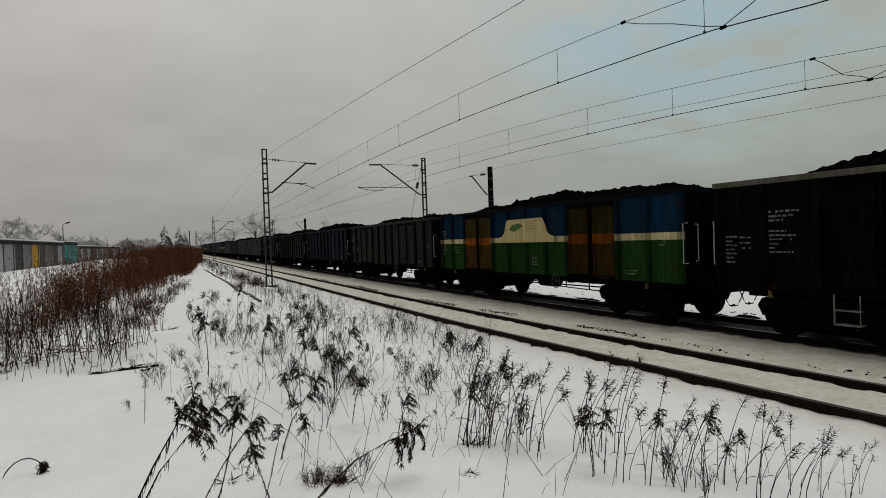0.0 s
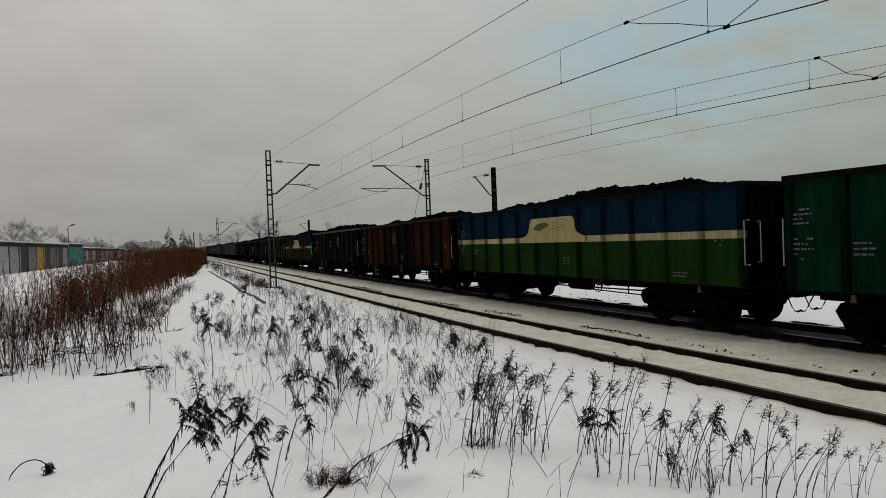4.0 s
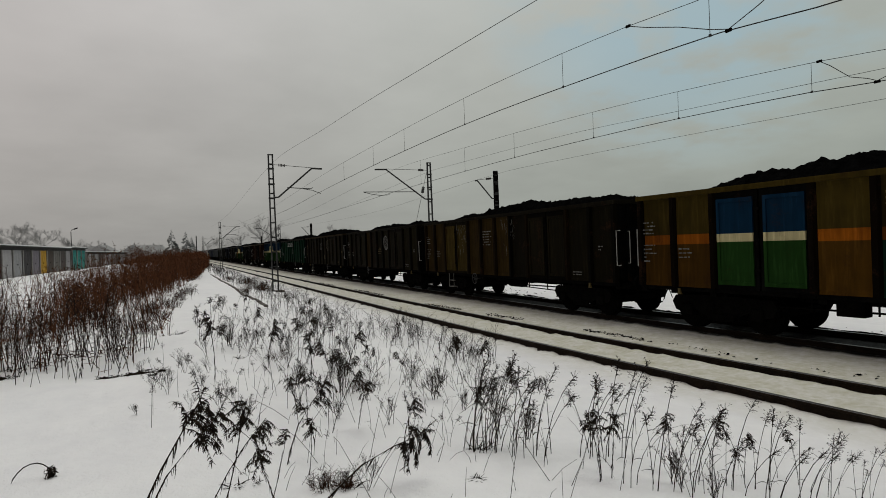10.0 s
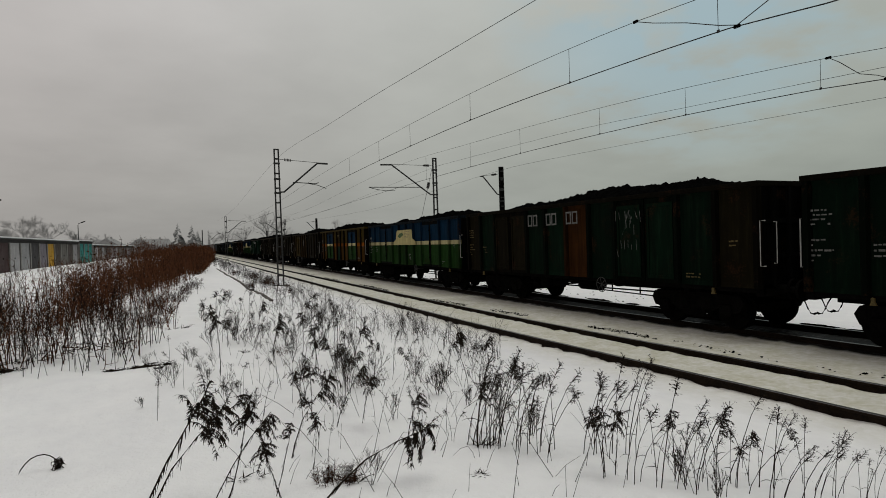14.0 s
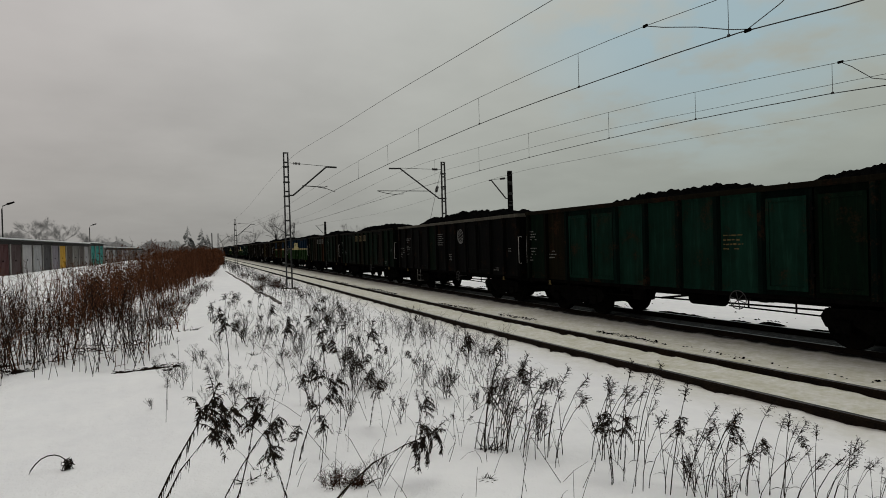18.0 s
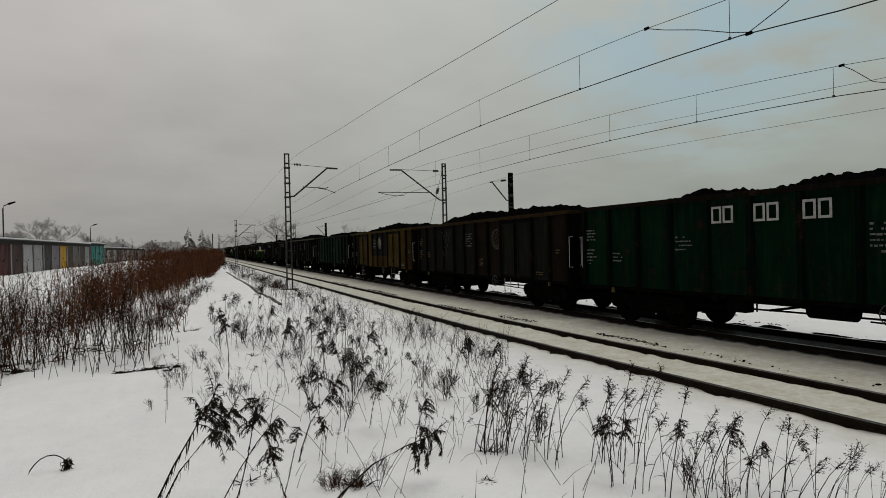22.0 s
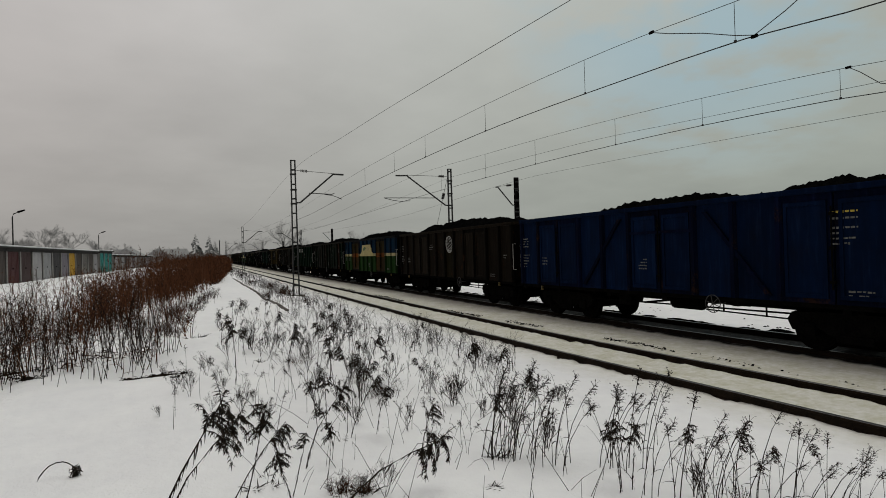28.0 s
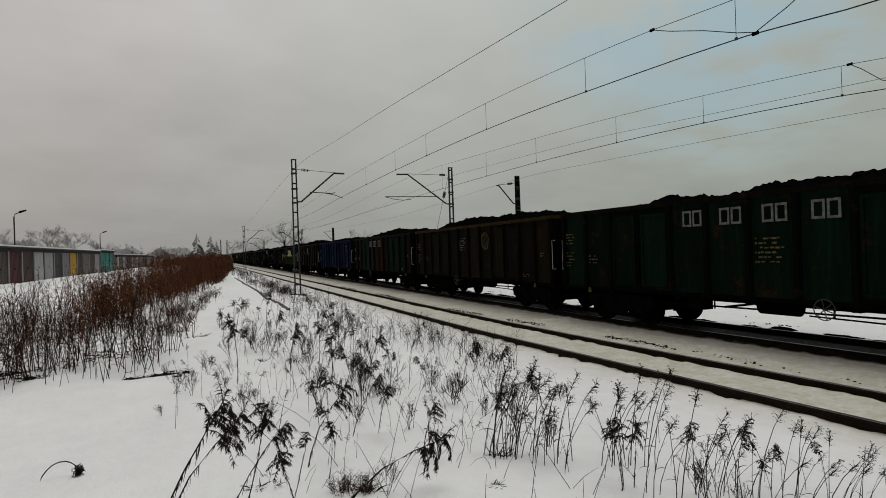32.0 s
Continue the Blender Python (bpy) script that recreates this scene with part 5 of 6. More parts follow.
def goldenrod(seed, h):
    """Stem with shrivelled leaves and a one-sided drooping head; returns stem and head meshes."""
    r = random.Random(seed)
    stem, head, leaves = Geo(), Geo(), Geo()
    a = r.uniform(0, 6.28)
    lean = Vector((math.cos(a), math.sin(a), 0)) * r.uniform(.05, .38) * h
    pts = [Vector((0, 0, -.06)) + lean * f * f + Vector((r.uniform(-.008, .008), r.uniform(-.008, .008), h * f)) for f in (0, .25, .5, .75, 1)]
    TOPS.append(pts[-1].copy())
    stem.tube(pts, .0052, 4, .0022, False)
    at = lambda f: pts[min(3, int(f * 4))].lerp(pts[min(3, int(f * 4)) + 1], f * 4 - min(3, int(f * 4)))
    for k in range(r.randint(22, 34)):
        f = r.uniform(.12, .80)
        b = r.uniform(0, 6.28)
        droop(leaves, r, at(f), Vector((math.cos(b) * .6, math.sin(b) * .6, r.uniform(-1.2, -.4))).normalized(), r.uniform(.03, .085), 3, .0042, .7)
    bias = Vector((math.cos(a), math.sin(a), 0))
    for k in range(r.randint(15, 21)):
        f = 1 - .24 * k / 20 - .03 * r.random()
        b = r.uniform(0, 6.28)
        d = (Vector((math.cos(b), math.sin(b), r.uniform(.2, .8))) + bias * 1.0).normalized()
        arm = [at(f)]
        ln = r.uniform(.07, .19) * (.7 + .5 * (1 - f) / .25)
        for q in range(4):
            d = (d + Vector((r.uniform(-.25, .25), r.uniform(-.25, .25), -.36))).normalized()
            arm.append(arm[-1] + d * ln / 4)
        head.tube(arm, .0026, 3, .0012, False)
        for q in range(r.randint(36, 50)):
            u = r.uniform(.1, 1.0) * 3.999
            c = arm[int(u)].lerp(arm[int(u) + 1], u - int(u))
            w = (d * .5 + Vector((r.uniform(-1, 1), r.uniform(-1, 1), r.uniform(-.6, .5)))).normalized()
            droop(head, r, c, w, r.uniform(.012, .038), 2, .0046, r.uniform(.2, .7))
    return stem, leaves, head


def reed(seed, h):
    """A leaning grass stalk with a feathery, nodding tip."""
    r = random.Random(seed)
    stem, head, leaves = Geo(), Geo(), Geo()
    a = r.uniform(-.9, .9)
    lean = Vector((math.cos(a), math.sin(a), 0)) * r.uniform(.15, .55) * h
    pts = [Vector((0, 0, -.06)) + lean * f ** 1.8 + Vector((0, 0, h * (f - .10 * f ** 4))) for f in (0, .25, .5, .75, .92, 1)]
    stem.tube(pts, .0044, 3, .0018, False)
    for k in range(r.randint(1, 4)):
        f = r.randint(0, 3)
        p = pts[f].lerp(pts[f + 1], r.random())
        b = r.uniform(0, 6.28)
        droop(leaves, r, p, Vector((math.cos(b), math.sin(b), .9)).normalized(), r.uniform(.06, .16), 4, .0035, .3)
    d0 = (pts[-1] - pts[-3]).normalized()
    for k in range(r.randint(24, 38)):
        p = pts[3].lerp(pts[5], r.uniform(.25, 1.0))
        d = (d0 + Vector((r.uniform(-.9, .9), r.uniform(-.9, .9), r.uniform(-.2, .7)))).normalized()
        e = droop(head, r, p, d, r.uniform(.02, .065), 2, .0036, .35)
        for q in range(2):
            w = Vector((r.uniform(-1, 1), r.uniform(-1, 1), r.uniform(-1, .3))).normalized()
            head.tri(e, e + w * .014, e + Vector((.006, .006, -.006)))
    return stem, leaves, head


def twiggy(seed, h):
    """A many-branched dry weed with small round seed heads."""
    r = random.Random(seed)
    stem, head, leaves = Geo(), Geo(), Geo()

    def grow(p, d, ln, rad, lev):
        e = p + d * ln
        m = p.lerp(e, .5) + Vector((r.uniform(-.02, .02), r.uniform(-.02, .02), 0)) * ln * 3
        stem.tube([p, m, e], rad, 3, rad * .6, False)
        if lev == 0:
            c = e
            n = len(head.v)
            q = r.uniform(.004, .008)
            head.v += [tuple(c + q * Vector(u)) for u in ((1, 0, 0), (-.5, .9, 0), (-.5, -.9, 0), (0, 0, 1.3), (0, 0, -1))]
            head.f += [(n + i, n + j, n + k_) for i, j, k_ in ((0, 1, 3), (1, 2, 3), (2, 0, 3), (1, 0, 4), (2, 1, 4), (0, 2, 4))]
            return
        for k in range(r.randint(2, 4)):
            nd = (d + Vector((r.uniform(-.6, .6), r.uniform(-.6, .6), r.uniform(.0, .5)))).normalized()
            grow(p.lerp(e, r.uniform(.45, 1.0)), nd, ln * r.uniform(.45, .75), rad * .7, lev - 1)

    for k in range(r.randint(2, 4)):
        d = Vector((r.uniform(-.35, .35), r.uniform(-.35, .35), 1)).normalized()
        grow(Vector((r.uniform(-.02, .02), r.uniform(-.02, .02), -.05)), d, h * r.uniform(.4, .55), .0044, 3)
    for k in range(5):
        b = r.uniform(0, 6.28)
        droop(leaves, r, Vector((0, 0, h * r.uniform(.1, .4))), Vector((math.cos(b), math.sin(b), .3)).normalized(), r.uniform(.05, .1), 3, .004, .4)
    return stem, leaves, head


KINDS = {}
for kind, fn, hs in (("goldenrod", goldenrod, (.62, .72, .8, .88, .7, .95)), ("reed", reed, (.55, .62, .7, .78, .66, .85)), ("twiggy", twiggy, (.4, .5, .6, .7))):
    KINDS[kind] = [tuple(g.mesh(n, WEED) for g, n in zip(fn(300 + k + 40 * len(kind), h), ("stem", "dry_leaves", "seed_head"))) for k, h in enumerate(hs)]
WORDS = {"goldenrod": ("dry_goldenrod", "dead brown goldenrod with a drooping shrivelled head"), "reed": ("dry_grass_stalk", "thin dry grass stalk nodding over the snow"), "twiggy": ("dry_weed", "many-branched dry weed with tiny seed heads")}
prng = random.Random(77)


def plant(kind, x, y, scale=1.0, turn=None, tilt=0.0, pick=None):
    name, words = WORDS[kind]
    ms = KINDS[kind][prng.randrange(len(KINDS[kind])) if pick is None else pick]
    p = on_ground(x, y)
    t = thing(name, words, "dry plant", "dry weeds in the snow", p)
    t.rotation_euler = (radians(prng.uniform(-6, 6)), radians(prng.uniform(-6, 6) + tilt), radians(prng.uniform(0, 360)) if turn is None else radians(turn))
    t.scale = (scale,) * 3
    for m in ms:
        if len(m.polygons):
            q = part(m.name.split(".")[0], m, None, t)
            if q.name.startswith(("seed", "dry")):
                q["kind"] = "stuff"
    return t


# clumps seen singly: place, spread, count, kind, scale
CLUMPS = [
    ("goldenrod", 1.45, 5.3, 0.22, 2, 0.8), ("goldenrod", 1.30, 4.9, 0.15, 1, 0.75),
    ("goldenrod", 1.9, 6.3, 0.30, 3, 0.8), ("twiggy", 1.2, 3.7, 0.15, 3, 0.4), ("reed", 2.43, 4.00, 0.14, 22, 1.0),
    ("reed", 2.70, 3.75, 0.22, 13, 1.0), ("reed", 3.3, 3.6, 0.32, 14, 1.0), ("goldenrod", 2.75, 3.1, 0.18, 3, 0.7),
    ("reed", 3.1, 2.9, 0.28, 14, 0.9), ("reed", 3.7, 2.7, 0.38, 16, 0.9), ("twiggy", 3.3, 2.6, 0.3, 3, 0.7),
    ("reed", 4.3, 2.6, 0.38, 14, 0.8), ("goldenrod", 3.7, 2.9, 0.3, 3, 0.6), ("goldenrod", 4.4, 3.0, 0.4, 2, 0.5), ("reed", 4.9, 2.4, 0.25, 6, 0.65),
]
# tall plants that stand out: where the head is, its height above the rails, and the way the stem leans
HEADS = [
    (0.33, 3.89, 1.36, 14), (0.43, 3.73, 1.28, 18), (0.59, 3.80, 1.33, 16), (0.67, 3.64, 1.26, 20), (0.57, 3.45, 1.14, -14), (0.83, 3.81, 1.13, 22),
    (0.79, 7.65, 1.50, 1), (1.31, 4.51, 1.18, 10), (1.09, 4.16, 1.06, 8), (1.72, 4.91, 1.19, 12), (1.75, 4.79, 1.08, 8), (1.85, 5.92, 1.22, 6),
    (1.91, 4.19, 1.06, -4), (1.69, 3.51, 0.98, 50), (2.01, 8.26, 1.31, 4), (1.99, 7.75, 1.15, 0), (1.64, 8.03, 1.25, -5), (2.49, 8.23, 1.19, 6), (2.60, 7.35, 1.15, 3),
]
for k, (x, y, z, tilt) in enumerate(HEADS):
    pick = k % 6 if k != 6 else min(range(6), key=lambda i: TOPS[i].xy.length / TOPS[i].z)
    turn = Euler((0, radians(tilt), radians(prng.uniform(-25, 25)))).to_matrix()
    top = turn @ TOPS[pick]
    sc = (z - ground_z(x, y)) / top.z
    base = Vector((x, y, z)) - top * sc
    t = plant("goldenrod", base.x, base.y, sc, 0, 0, pick)
    t.rotation_euler = turn.to_euler()
for kind, x, y, sp_, n, sc in CLUMPS:
    for k in range(n):
        a, q = prng.uniform(0, 6.28), sp_ * math.sqrt(prng.random())
        plant(kind, x + q * math.cos(a), y + q * math.sin(a), sc * prng.uniform(.75, 1.12), turn=prng.uniform(-50, 60) if kind == "reed" else None)
# the slope down to the line
CENTRES = [(prng.uniform(.9, 5.6), 4.6 + 12.5 * prng.random() ** 1.2) for _ in range(34)]
made = 0
while made < 190:
    cx, cy = CENTRES[prng.randrange(len(CENTRES))]
    x, y = cx + prng.gauss(0, .30), cy + prng.gauss(0, .42)
    d = x - X0 - float(bend(y))
    if y < 3.4 or x < .35 + .055 * y or d > (-4.2 if y < 6 else -3.4 if y < 9 else -2.4) or prng.random() < .35 and d > -5:
        continue
    if y < 5.5 and prng.random() < .5:
        continue
    plant(prng.choice(("goldenrod", "twiggy", "twiggy", "reed", "reed", "reed")), x, y, prng.uniform(.5, .95))
    made += 1
for k in range(46):
    x, y = prng.uniform(.55, 3.0), prng.uniform(4.0, 8.2)
    if x > .4 + .05 * y:
        plant(prng.choice(("twiggy", "reed", "reed", "goldenrod")), x, y, prng.uniform(.45, .8))
for k in range(26):
    x, y = prng.uniform(-.1, .9), prng.uniform(5.6, 9.2)
    plant(prng.choice(("twiggy", "reed")), x, y, prng.uniform(.35, .62))
# a bent stem with a seed head fallen into the snow, and small tufts in hollows
p = on_ground(-.87, 5.25)
b = thing("bent_stalk", "dark bent stalk whose head hangs into the snow", "dry plant", "", p)
part("stem", Geo().tube([(0, 0, -.03), (.025, -.004, .035), (.055, -.008, .075), (.09, -.015, .108), (.135, -.026, .128), (.18, -.034, .130), (.215, -.041, .115), (.245, -.049, .09), (.26, -.052, .06), (.262, -.052, .04)], .005, 6, .0035), WEED, b)
hd = Geo()
r_ = random.Random(4)
for k in range(150):
    c = Vector((.26, -.052, .05)) + Vector((r_.gauss(0, .014), r_.gauss(0, .014), r_.uniform(-.04, .035)))
    hd.tri(c, c + Vector((r_.uniform(-.02, .02), r_.uniform(-.02, .02), r_.uniform(-.02, .02))), c + Vector((r_.uniform(-.02, .02), r_.uniform(-.02, .02), r_.uniform(-.03, .01))))
part("seed_head", hd, WEED, b, "shrivelled dark seed head")


def low_shrub(x, y, size, n, seed):
    """A low tangle of bare stems spreading from one root."""
    r = random.Random(seed)
    t = thing("low_shrub", "low tangled reddish-brown leafless shrub in the snow", "shrub", "low shrubs", on_ground(x, y))
    g = Geo()
    for k in range(n):
        p = Vector((r.gauss(0, .3) * size, r.gauss(0, .3) * size, -.03))
        d = Vector((r.uniform(-.7, .7), r.uniform(-.7, .7), 1)).normalized() * size * r.uniform(.5, 1.0)
        k0 = 1.0 if size > .25 and y > 9 else .42
        g.tube([p, p + d * .5 + Vector((0, 0, .03)), p + d], .0055 * k0, 3, .0022 * k0, False)
        for q in range(4 if y > 9 else 6):
            b = p + d * r.uniform(.3, 1)
            g.tube([b, b + Vector((r.uniform(-.2, .2), r.uniform(-.2, .2), r.uniform(0, .2))) * size * 1.2], .0034 * k0, 3, .0016 * k0, False)
    part("tangle", g, BRAMBLE_DARK, t)["kind"] = "stuff"


for k, (x, y, q, n) in enumerate([(1.04, 3.80, .17, 44), (1.17, 3.72, .14, 30), (2.25, 6.35, .26, 40), (1.75, 8.6, .26, 26), (.15, 13.3, .26, 26), (.0, 14.6, .3, 24), (.42, 14.1, .24, 20), (.5, 16.5, .45, 50), (.9, 19.5, .5, 60), (.3, 18.0, .5, 60), (1.3, 22.5, .5, 50), (1.9, 26.0, .55, 50)]):
    low_shrub(x, y, q, n, 900 + k)
sr = random.Random(55)
for k in range(16):
    p = along(sr.uniform(25, 44), -sr.uniform(2.9, 5.2))
    low_shrub(p.x, p.y, sr.uniform(.3, .6), 34, 940 + k)


def tuft(x, y, size, words="small dark grass tuft poking out of the snow"):
    r = random.Random(int(x * 100 + y * 1000))
    t = thing("grass_tuft", words, "dry plant", "tufts in the snow", on_ground(x, y))
    g = Geo()
    for k in range(46):
        a = r.uniform(0, 6.28)
        d = Vector((math.cos(a), math.sin(a), r.uniform(.3, 1.4))).normalized()
        droop(g, r, Vector((r.uniform(-.3, .3) * size, r.uniform(-.3, .3) * size, -.02)), d, size * r.uniform(.5, 1.1), 3, .006, .25)
    part("blade_clump", g, WEED, t)


for x, y, q in ((-1.75, 9.6, .16), (.18, 8.6, .13), (.55, 4.2, .10), (1.2, 3.75, .16), (2.4, 4.05, .16), (2.0, 3.4, .1), (1.35, 9.2, .12), (2.6, 9.0, .14), (-2.2, 10.2, .3), (-2.6, 10.4, .3), (.75, 13.2, .25), (.5, 12.8, .2), (-1.51, 9.47, 0.11), (-1.50, 9.60, 0.10), (0.66, 4.41, 0.07), (0.68, 4.21, 0.10), (-1.69, 9.39, 0.12)):
    tuft(x, y, q)


def litter_patch(x, y, ln, wide, turn, seed):
    """A mat of dead leaves and soil bared under a lip of snow."""
    r = random.Random(seed)
    g = Geo()
    for k in range(int(520 * ln)):
        u = max(-1, min(1, r.gauss(0, .5)))
        v = r.uniform(-1, 1) * math.sqrt(1 - u * u)
        p = Vector((u * ln / 2, v * wide / 2 + .12 * noise.noise((u * 2.1, seed, 0)), 0))
        if noise.noise((u * 3.5, v * 1.5, seed * 1.7)) < -.05:
            continue
        a = r.uniform(0, 6.28)
        q = Euler((0, 0, radians(turn))).to_matrix() @ p
        q.z = ground_z(x + q.x, y + q.y) - ground_z(x, y) + r.uniform(.0, .05) * (1 - abs(v))
        droop(g, r, q, Vector((math.cos(a), math.sin(a), r.uniform(-.1, .35))).normalized(), r.uniform(.03, .09), 2, .008, .2)
    t = thing("litter_patch", "dark patch of dead leaves and bare soil in the snow", "leaf litter", "litter patches", on_ground(x, y))
    part("leaf_mat", g, WEED, t)["kind"] = "stuff"
    soil, n, m = Geo(), 16, 6
    for i in range(n + 1):
        for j in range(m + 1):
            u, v = i / n * 2 - 1, j / m * 2 - 1
            w = (1 - u * u) ** .5 * (.65 + .5 * noise.noise((u * 2.3, 4.0, seed)))
            q = Euler((0, 0, radians(turn))).to_matrix() @ Vector((u * ln * .42, v * w * wide * .5 + .12 * noise.noise((u * 2.1, seed, 0)), 0))
            soil.v.append((q.x, q.y, ground_z(x + q.x, y + q.y) - ground_z(x, y) - .03 + .075 * (1 - v * v) * (1 - u * u) ** .4 * (.7 + .6 * noise.noise((u * 5, v * 2, seed)))))
    soil.f += [(i * (m + 1) + j, (i + 1) * (m + 1) + j, (i + 1) * (m + 1) + j + 1, i * (m + 1) + j + 1) for i in range(n) for j in range(m)]
    part("bare_soil", soil, SOIL, t, "lumpy dark soil")


foot = along(31.3, -3.2)
for k, (x, y, ln, wide, turn) in enumerate([(foot.x, foot.y - .1, 1.5, .9, 10), (-.03, 9.05, .62, .55, 4), (-.40, 9.15, .3, .22, -12), (.26, 8.84, .15, .13, 0), (-2.3, 10.3, 1.3, .3, 8), (-1.62, 9.45, .22, .16, 0), (-3.2, 11.0, 1.2, .3, 15)]):
    litter_patch(x, y, ln, wide, turn, 700 + k)


# ---- the thicket on the bank ----
EDGE_Y = [8.5, 9.2, 11, 12.5, 14, 17, 22.5, 31, 44, 63, 93, 110]
EDGE_X = [-1.2, -.2, .25, .6, .5, .4, .9, 2.0, 3.9, 6.0, 9.4, 11.5]


def thick(x, y):
    """How dense the thicket is at a place, 0 to 1."""
    e = float(np.interp(y, EDGE_Y, EDGE_X))
    inside = e - x
    if inside < 0 or y < 8.8:
        return 0.0
    start = 16 + 3.5 * max(0.0, x + 1.6) if y < 30 else 16
    core = min(1.0, max(0.0, (y - start) / 2)) * math.exp(-((inside - 1.3) / (1.1 + .02 * y)) ** 2)
    core = max(core, .95 * math.exp(-((x + 1.75) ** 2 + (y - 15.6) ** 2) / .9))
    patch = max(0.0, .35 + 1.3 * noise.noise((x * .55, y * .30, 5.0)))
    gap = .05 if 11.0 < y < 14.8 and x > -2.8 else .8
    return (.4 if inside < .8 and y < 40 else 1.0) * max(.03, min(1.0, core * (.7 + .5 * patch) + .30 * patch * gap)) * (1.0 if inside < 2.3 else .5 if inside < 4 else .3 if inside < 7 else .12)


def stem_into(g, r, p, h, twigs, rad):
    lean = Vector((r.uniform(-.22, .22), r.uniform(-.22, .22), 1)).normalized()
    m = p + lean * h * .5 + Vector((r.uniform(-.05, .05), r.uniform(-.05, .05), 0))
    e = p + lean * h + Vector((r.uniform(-.12, .12), r.uniform(-.12, .12), 0))
    g.tube([p, m, e], rad, 3, rad * .4, False)
    for k in range(twigs):
        f = r.uniform(.35, 1)
        a = m.lerp(e, max(0, f * 2 - 1)) if f > .5 else p.lerp(m, f * 2)
        b = a + Vector((r.uniform(-.28, .28), r.uniform(-.28, .28), r.uniform(-.02, .32))) * .75
        g.tube([a, b], rad * .55, 3, rad * .25, False)
    return m, e


def build_thicket():
    r = random.Random(31)
    stems, haze = Geo(), Geo()
    made = 0
    while made < 3000:
        y = 13.2 + 90 * r.random() ** 1.9 if r.random() < .9 else r.uniform(9.5, 13.2)
        x = float(np.interp(y, EDGE_Y, EDGE_X)) - 13 * r.random() ** 1.5
        if x < -13 + .0885 * y + 1.5:
            continue
        t = thick(x, y)
        if r.random() > t + .05:
            continue
        p = on_ground(x, y, -.05)
        h = r.uniform(.5, 1.3) * (.85 + .5 * min(1, max(0, (y - 12) / 12))) * (.75 + .45 * t)
        m, e = stem_into(stems, r, p, h, 5 if y < 30 else 3, .0065 + .00018 * y)
        made += 1
        inside = float(np.interp(y, EDGE_Y, EDGE_X)) - x
        if t > .34 and y > 13 and (inside < 3.0 or r.random() < .25):
            for k in range(50 if t > .7 and y < 24 else 30 if y < 30 else 20):
                c = p.lerp(e, r.uniform(.08, 1.0)) + Vector((r.uniform(-.3, .3), r.uniform(-.3, .3), r.uniform(-.08, .12)))
                q = (.010 + .00095 * y) * r.uniform(.6, 1.4)
                haze.tri(c, c + Vector((r.uniform(-1, 1), r.uniform(-1, 1), r.uniform(-1, 1))).normalized() * q * 2.6, c + Vector((r.uniform(-1, 1), r.uniform(-1, 1), r.uniform(-1, 1))).normalized() * q)
    near, litter, curl = Geo(), Geo(), Geo()
    n = 0
    while n < 270:
        y = r.uniform(8.9, 11.4) if r.random() < .75 else r.uniform(11.4, 19)
        x = float(np.interp(y, EDGE_Y, EDGE_X)) - .1 - 7.5 * r.random() ** .8
        if noise.noise((x * .8, y * .6, 1.7)) < (-.35 if x < -1.8 else -.1) or y > 11.6 and x > -2.0 or x < -4.2:
            continue
        n += 1
        p = on_ground(x, y, -.05)
        m, e = stem_into(near, r, p, r.uniform(.4, 1.15), 8, .0058)
        if x < -1.0 or noise.noise((x * .7, y * .7, 6.1)) > .1:
            for k in range(9):
                a = r.uniform(0, 6.28)
                c = p.lerp(e, r.uniform(.25, .95)) + Vector((r.uniform(-.15, .15), r.uniform(-.15, .15), 0))
                droop(curl, r, c, Vector((math.cos(a), math.sin(a), r.uniform(-.3, .5))).normalized(), r.uniform(.04, .09), 2, .009, .35)
        if noise.noise((x * .9, y * .9, 3.1)) > .02:
            for k in range(7):
                c = p + Vector((r.uniform(-.3, .3), r.uniform(-.3, .3), 0))
                c.z = ground_z(c.x, c.y) + r.uniform(0, .10)
                droop(litter, r, c, Vector((r.uniform(-1, 1), r.uniform(-1, 1), .3)).normalized(), r.uniform(.08, .2), 3, .013, .25)
    tagged(part("thin_stems", near, DARK_STEM), "thin dark stems standing along the thicket's front", "thicket", kind="stuff")
    tagged(part("curled_leaves", curl, BRAMBLE), "curled reddish-brown leaves left on the stems", "leaves", kind="stuff")
    tagged(part("leaf_litter", litter, BRAMBLE_DARK), "dark fallen leaves and broken stalks in the snow", "leaves", kind="stuff")
    tagged(part("thicket", stems, BRAMBLE), "dense reddish-brown leafless thicket on the snowy bank", "thicket", kind="stuff")
    tagged(part("withered_leaves", haze, BRAMBLE), "withered brown leaves clinging in the thicket", "leaves", kind="stuff")
    # tall stems along the front that stand singly
    variants = []
    for k in range(8):
        g, l = Geo(), Geo()
        h = .95 + .09 * k
        m, e = stem_into(g, r, Vector((0, 0, -.06)), h, 11, .0080)
        for q in range(16):
            c = Vector((0, 0, 0)).lerp(e, r.uniform(.3, 1))
            a = r.uniform(0, 6.28)
            droop(l, r, c, Vector((math.cos(a), math.sin(a), .1)).normalized(), r.uniform(.03, .08), 3, .007, .4)
        variants.append((g.mesh("stem", DARK_STEM), l.mesh("dry_leaves", BRAMBLE_DARK)))
    n = 0
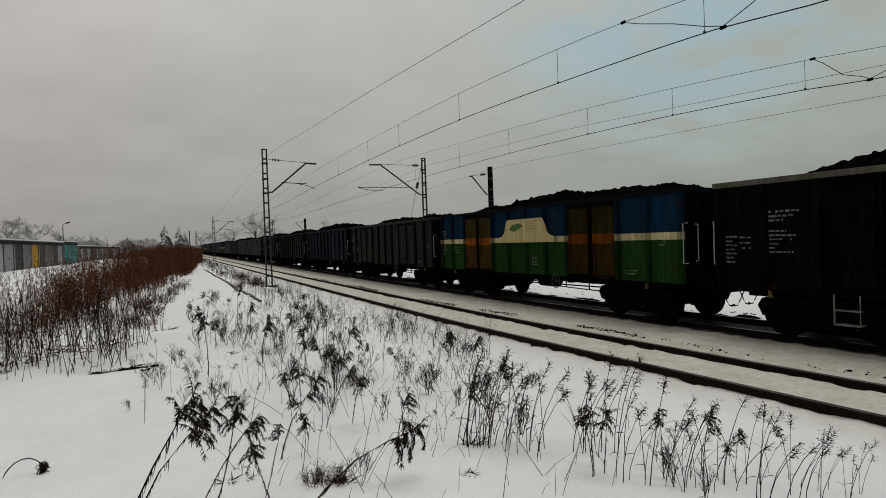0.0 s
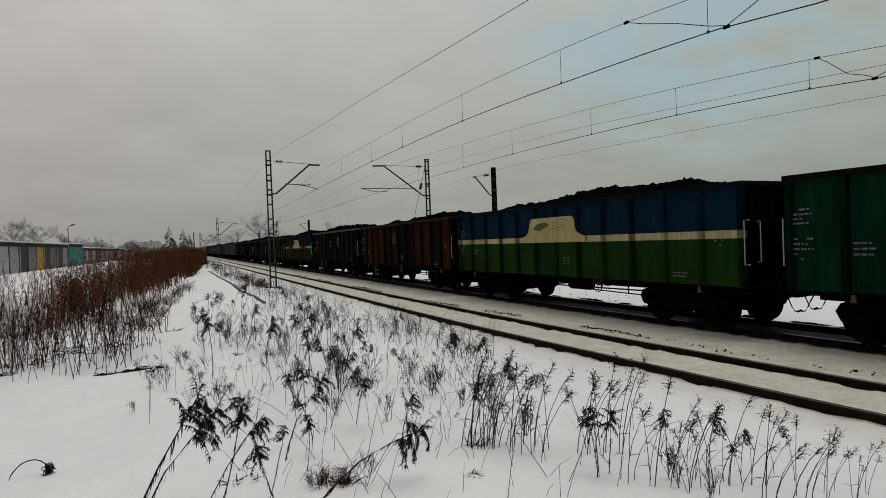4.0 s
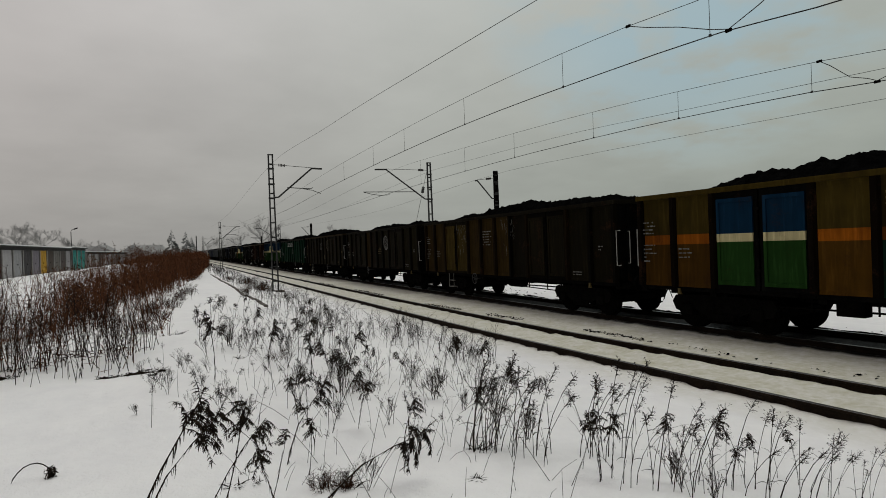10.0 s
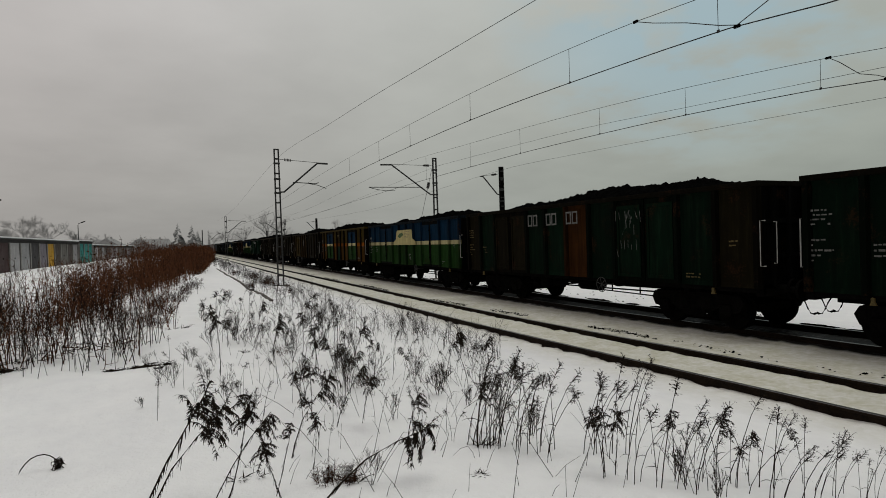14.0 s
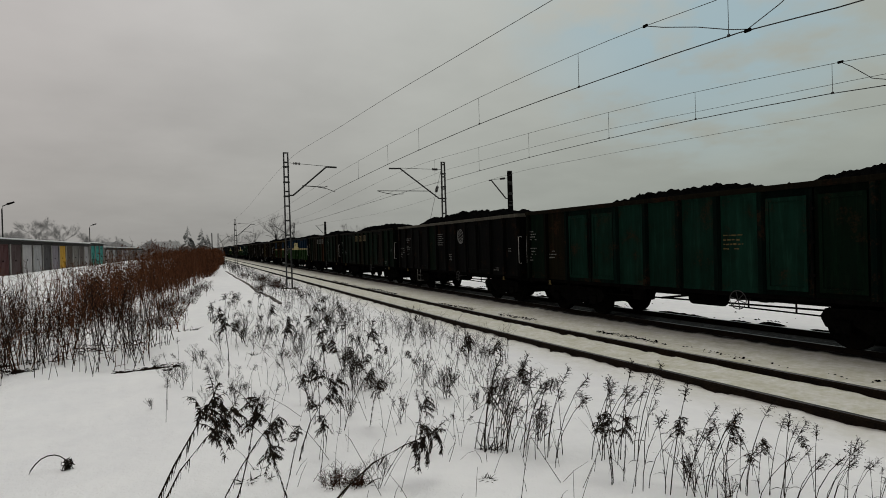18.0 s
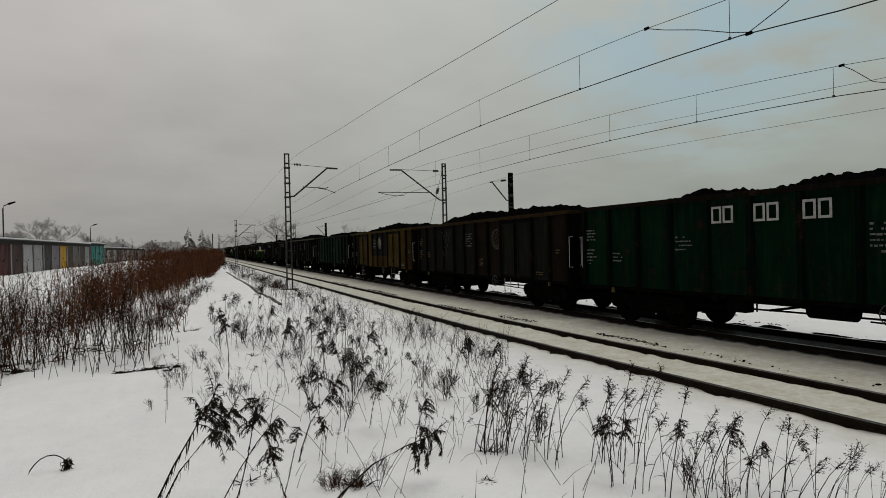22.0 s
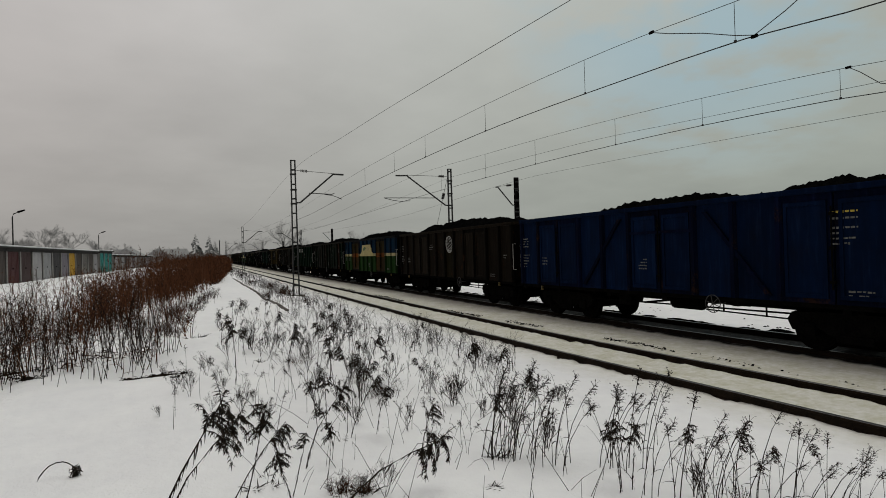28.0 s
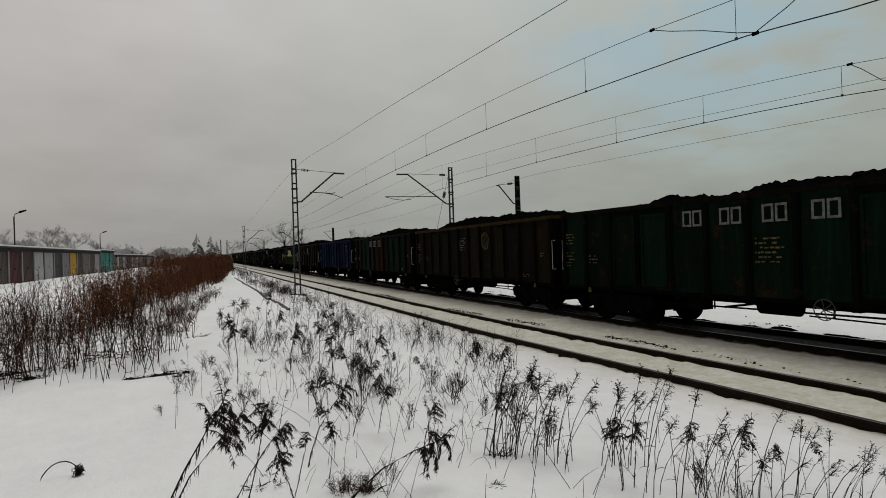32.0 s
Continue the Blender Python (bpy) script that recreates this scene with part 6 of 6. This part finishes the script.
    while n < 150:
        y = r.uniform(8.65, 11.8)
        x = float(np.interp(y, EDGE_Y, EDGE_X)) - r.random() ** 1.3 * 3.6
        if x < -3.2:
            continue
        t = thing("bramble_stalk", "tall brown leafless stalk at the thicket's edge", "dry plant", "thicket stalks", on_ground(x, y))
        t.rotation_euler.z = r.uniform(0, 6.28)
        sc = r.uniform(.45, .95)
        t.scale = (sc, sc, sc)
        a, b2 = variants[n % 8]
        part("stem", a, None, t)["kind"] = "stuff"
        part("dry_leaves", b2, None, t)["kind"] = "stuff"
        n += 1


build_thicket()


def far_weeds():
    """Low scrub along the shoulder of the line and among the weeds, past counting."""
    r = random.Random(12)
    g = Geo()
    for k in range(1150):
        s = 9 + 110 * r.random() ** 1.7
        off = -2.4 - 3.6 * r.random() ** 1.2
        if s > 22:
            off = -2.3 - 2.9 * r.random()
        p = along(s, off)
        p.z = ground_z(p.x, p.y) - .03
        clump = noise.noise((p.x * .5, p.y * .28, 9.0))
        if clump < -.05 and r.random() < .8:
            continue
        h = r.uniform(.22, .62) * (1.0 + .5 * clump)
        rad = .0028 + .00016 * s
        stem_into(g, r, p, h, 5, rad)
    for k in range(95):
        y = 2.8 + 10 * r.random()
        x = r.uniform(.3, 5.2)
        if x < .4 + .05 * y or x - X0 > -3.6:
            continue
        p = on_ground(x, y, -.03)
        d = Vector((r.uniform(-.8, .9), r.uniform(-.6, .6), r.uniform(.35, 1))).normalized() * r.uniform(.25, .7)
        sag = Vector((r.uniform(-.05, .05), r.uniform(-.05, .05), r.uniform(.04, .13)))
        g.tube([p, p + d * .3 + sag * .7, p + d * .6 + sag, p + d * .85 + sag * .4, p + d - sag * .5], .0026, 3, .0011, False)
    for k in range(420):
        y = 2.6 + 9 * r.random()
        x = r.uniform(.2, 5.5)
        if x < .4 + .05 * y or x - X0 > -4.0:
            continue
        p = on_ground(x, y, -.02)
        h = r.uniform(.08, .32)
        d = Vector((r.uniform(-.8, .8), r.uniform(-.8, .8), 1)) * h
        g.tube([p, p + d * .5 + Vector((0, 0, .02)), p + d], .0022, 3, .001, False)
    tagged(part("low_scrub", g, WEED), "low dry scrub poking through the snow", "scrub", kind="stuff")


far_weeds()


def clods():
    """Coal crumbs dropped on the snow beside the tracks."""
    r = random.Random(6)
    g = Geo()
    for k in range(3800):
        s = 3 + 47 * r.random() ** 1.15
        off = (1.78 if s < 14 else 1.78 - .38 * min(1.0, (s - 14) / 6)) + .10 * noise.noise((s * .35, 4.0, 1.0)) + r.gauss(0, .07) if r.random() < .86 else r.uniform(5.6, 9.0)
        if noise.noise((s * .55, off * .3, 2.0)) < (.06 if s < 16 else -.12) or off < 3 and s < 9.5 and r.random() < .85:
            continue
        p = along(s, off)
        p.z = ground_z(p.x, p.y) + .004
        q = r.uniform(.010, .034) * (1.0 if off < 3 else 1.6)
        n = len(g.v)
        g.v += [tuple(p + Vector((a * q * r.uniform(.6, 1.6), b_ * q * r.uniform(.6, 1.6), c * q * r.uniform(.4, .9)))) for a, b_, c in ((1, 0, 0), (-1, 0, 0), (0, 1, 0), (0, -1, 0), (0, 0, 1), (0, 0, -.5))]
        g.f += [(n + a, n + b_, n + c) for a, b_, c in ((0, 2, 4), (2, 1, 4), (1, 3, 4), (3, 0, 4))]
    tagged(part("coal_crumbs", g, COAL), "black coal crumbs scattered on the snow between the tracks", "coal", kind="stuff")


def coal_heap(s, off, ln, h, seed):
    """A low spill of coal on the snow."""
    r = random.Random(seed)
    g = Geo()
    n, m = 9, 6
    for i in range(n + 1):
        for j in range(m + 1):
            u, v = i / n * 2 - 1, j / m * 2 - 1
            z = h * max(0.0, 1 - u * u) * max(0.0, 1 - v * v) ** .7
            g.v.append((v * .22 + r.uniform(-.03, .03), u * ln / 2 + r.uniform(-.03, .03), z * r.uniform(.6, 1.3) - .02))
    g.f += [(i * (m + 1) + j, i * (m + 1) + j + 1, (i + 1) * (m + 1) + j + 1, (i + 1) * (m + 1) + j) for i in range(n) for j in range(m)]
    p = along(s, off)
    ob = tagged(part("coal_spill", g, COAL, None, "", (p.x, p.y, ground_z(p.x, p.y))), "low black heap of spilt coal beyond the tracks", "coal", "coal spills")
    ob.rotation_euler.z = radians(heading(s))


hr = random.Random(14)
for k in range(26):
    coal_heap(4 + 1.25 * k + hr.uniform(-.4, .4), 6.35 + hr.uniform(-.15, .25), hr.uniform(.7, 1.5), hr.uniform(.05, .11), 40 + k)

clods()
for k in range(21):
    a = along(18.5 + 1.55 * k, -5.3)
    slab = tagged(part("trough_lid", Geo().box(-.06, .06, 0, 1.5, -.08, .03, .012), CONCRETE, None, "", (a.x, a.y, sum(ground_z(*along(18.5 + 1.55 * k + q, -5.3).xy) for q in (0, .75, 1.5)) / 3 + .01)), "dark concrete cable trough lid in the snow", "cable trough", "cable trough lids")
    slab.rotation_euler.z = radians(heading(19 + 1.55 * k))


# ---- what moves ----
# seconds, and metres that the middle of the first painted wagon has gone along the line
HEADWAY = [
    (0, 15.98), (3, 46.3), (6, 77.2), (9, 107.1), (12, 135.7), (14.5, 159.4), (17, 183.0), (20, 211.8), (23, 241.6), (26, 271.9), (29, 301.6), (32, 331.25),
]
ROLLING = range(-1, 25)


def motions():
    ts, went = [h[0] for h in HEADWAY], [h[1] for h in HEADWAY]
    spin = []
    for k in range(481):
        t = 32.0 * k / 480
        turned = math.degrees((float(np.interp(t, ts, went)) - went[0]) / 0.46)
        spin.append((t, -turned))
    for n, w in TRAIN.items():
        rows = []
        for k in range(65):
            t = k / 2
            s = float(np.interp(t, ts, went)) - PITCH * n
            p = along(s, FAR)
            rows.append((t, pose(p.x, p.y, 0, 0, 0, heading(s))))
        walk(w, rows)
        if n in ROLLING:
            for ob in w.children_recursive:
                if ob.name.startswith("wheelset"):
                    at = ob.location.copy()
                    walk(ob, [(t, pose(at.x, at.y, at.z, a)) for t, a in spin])


motions()
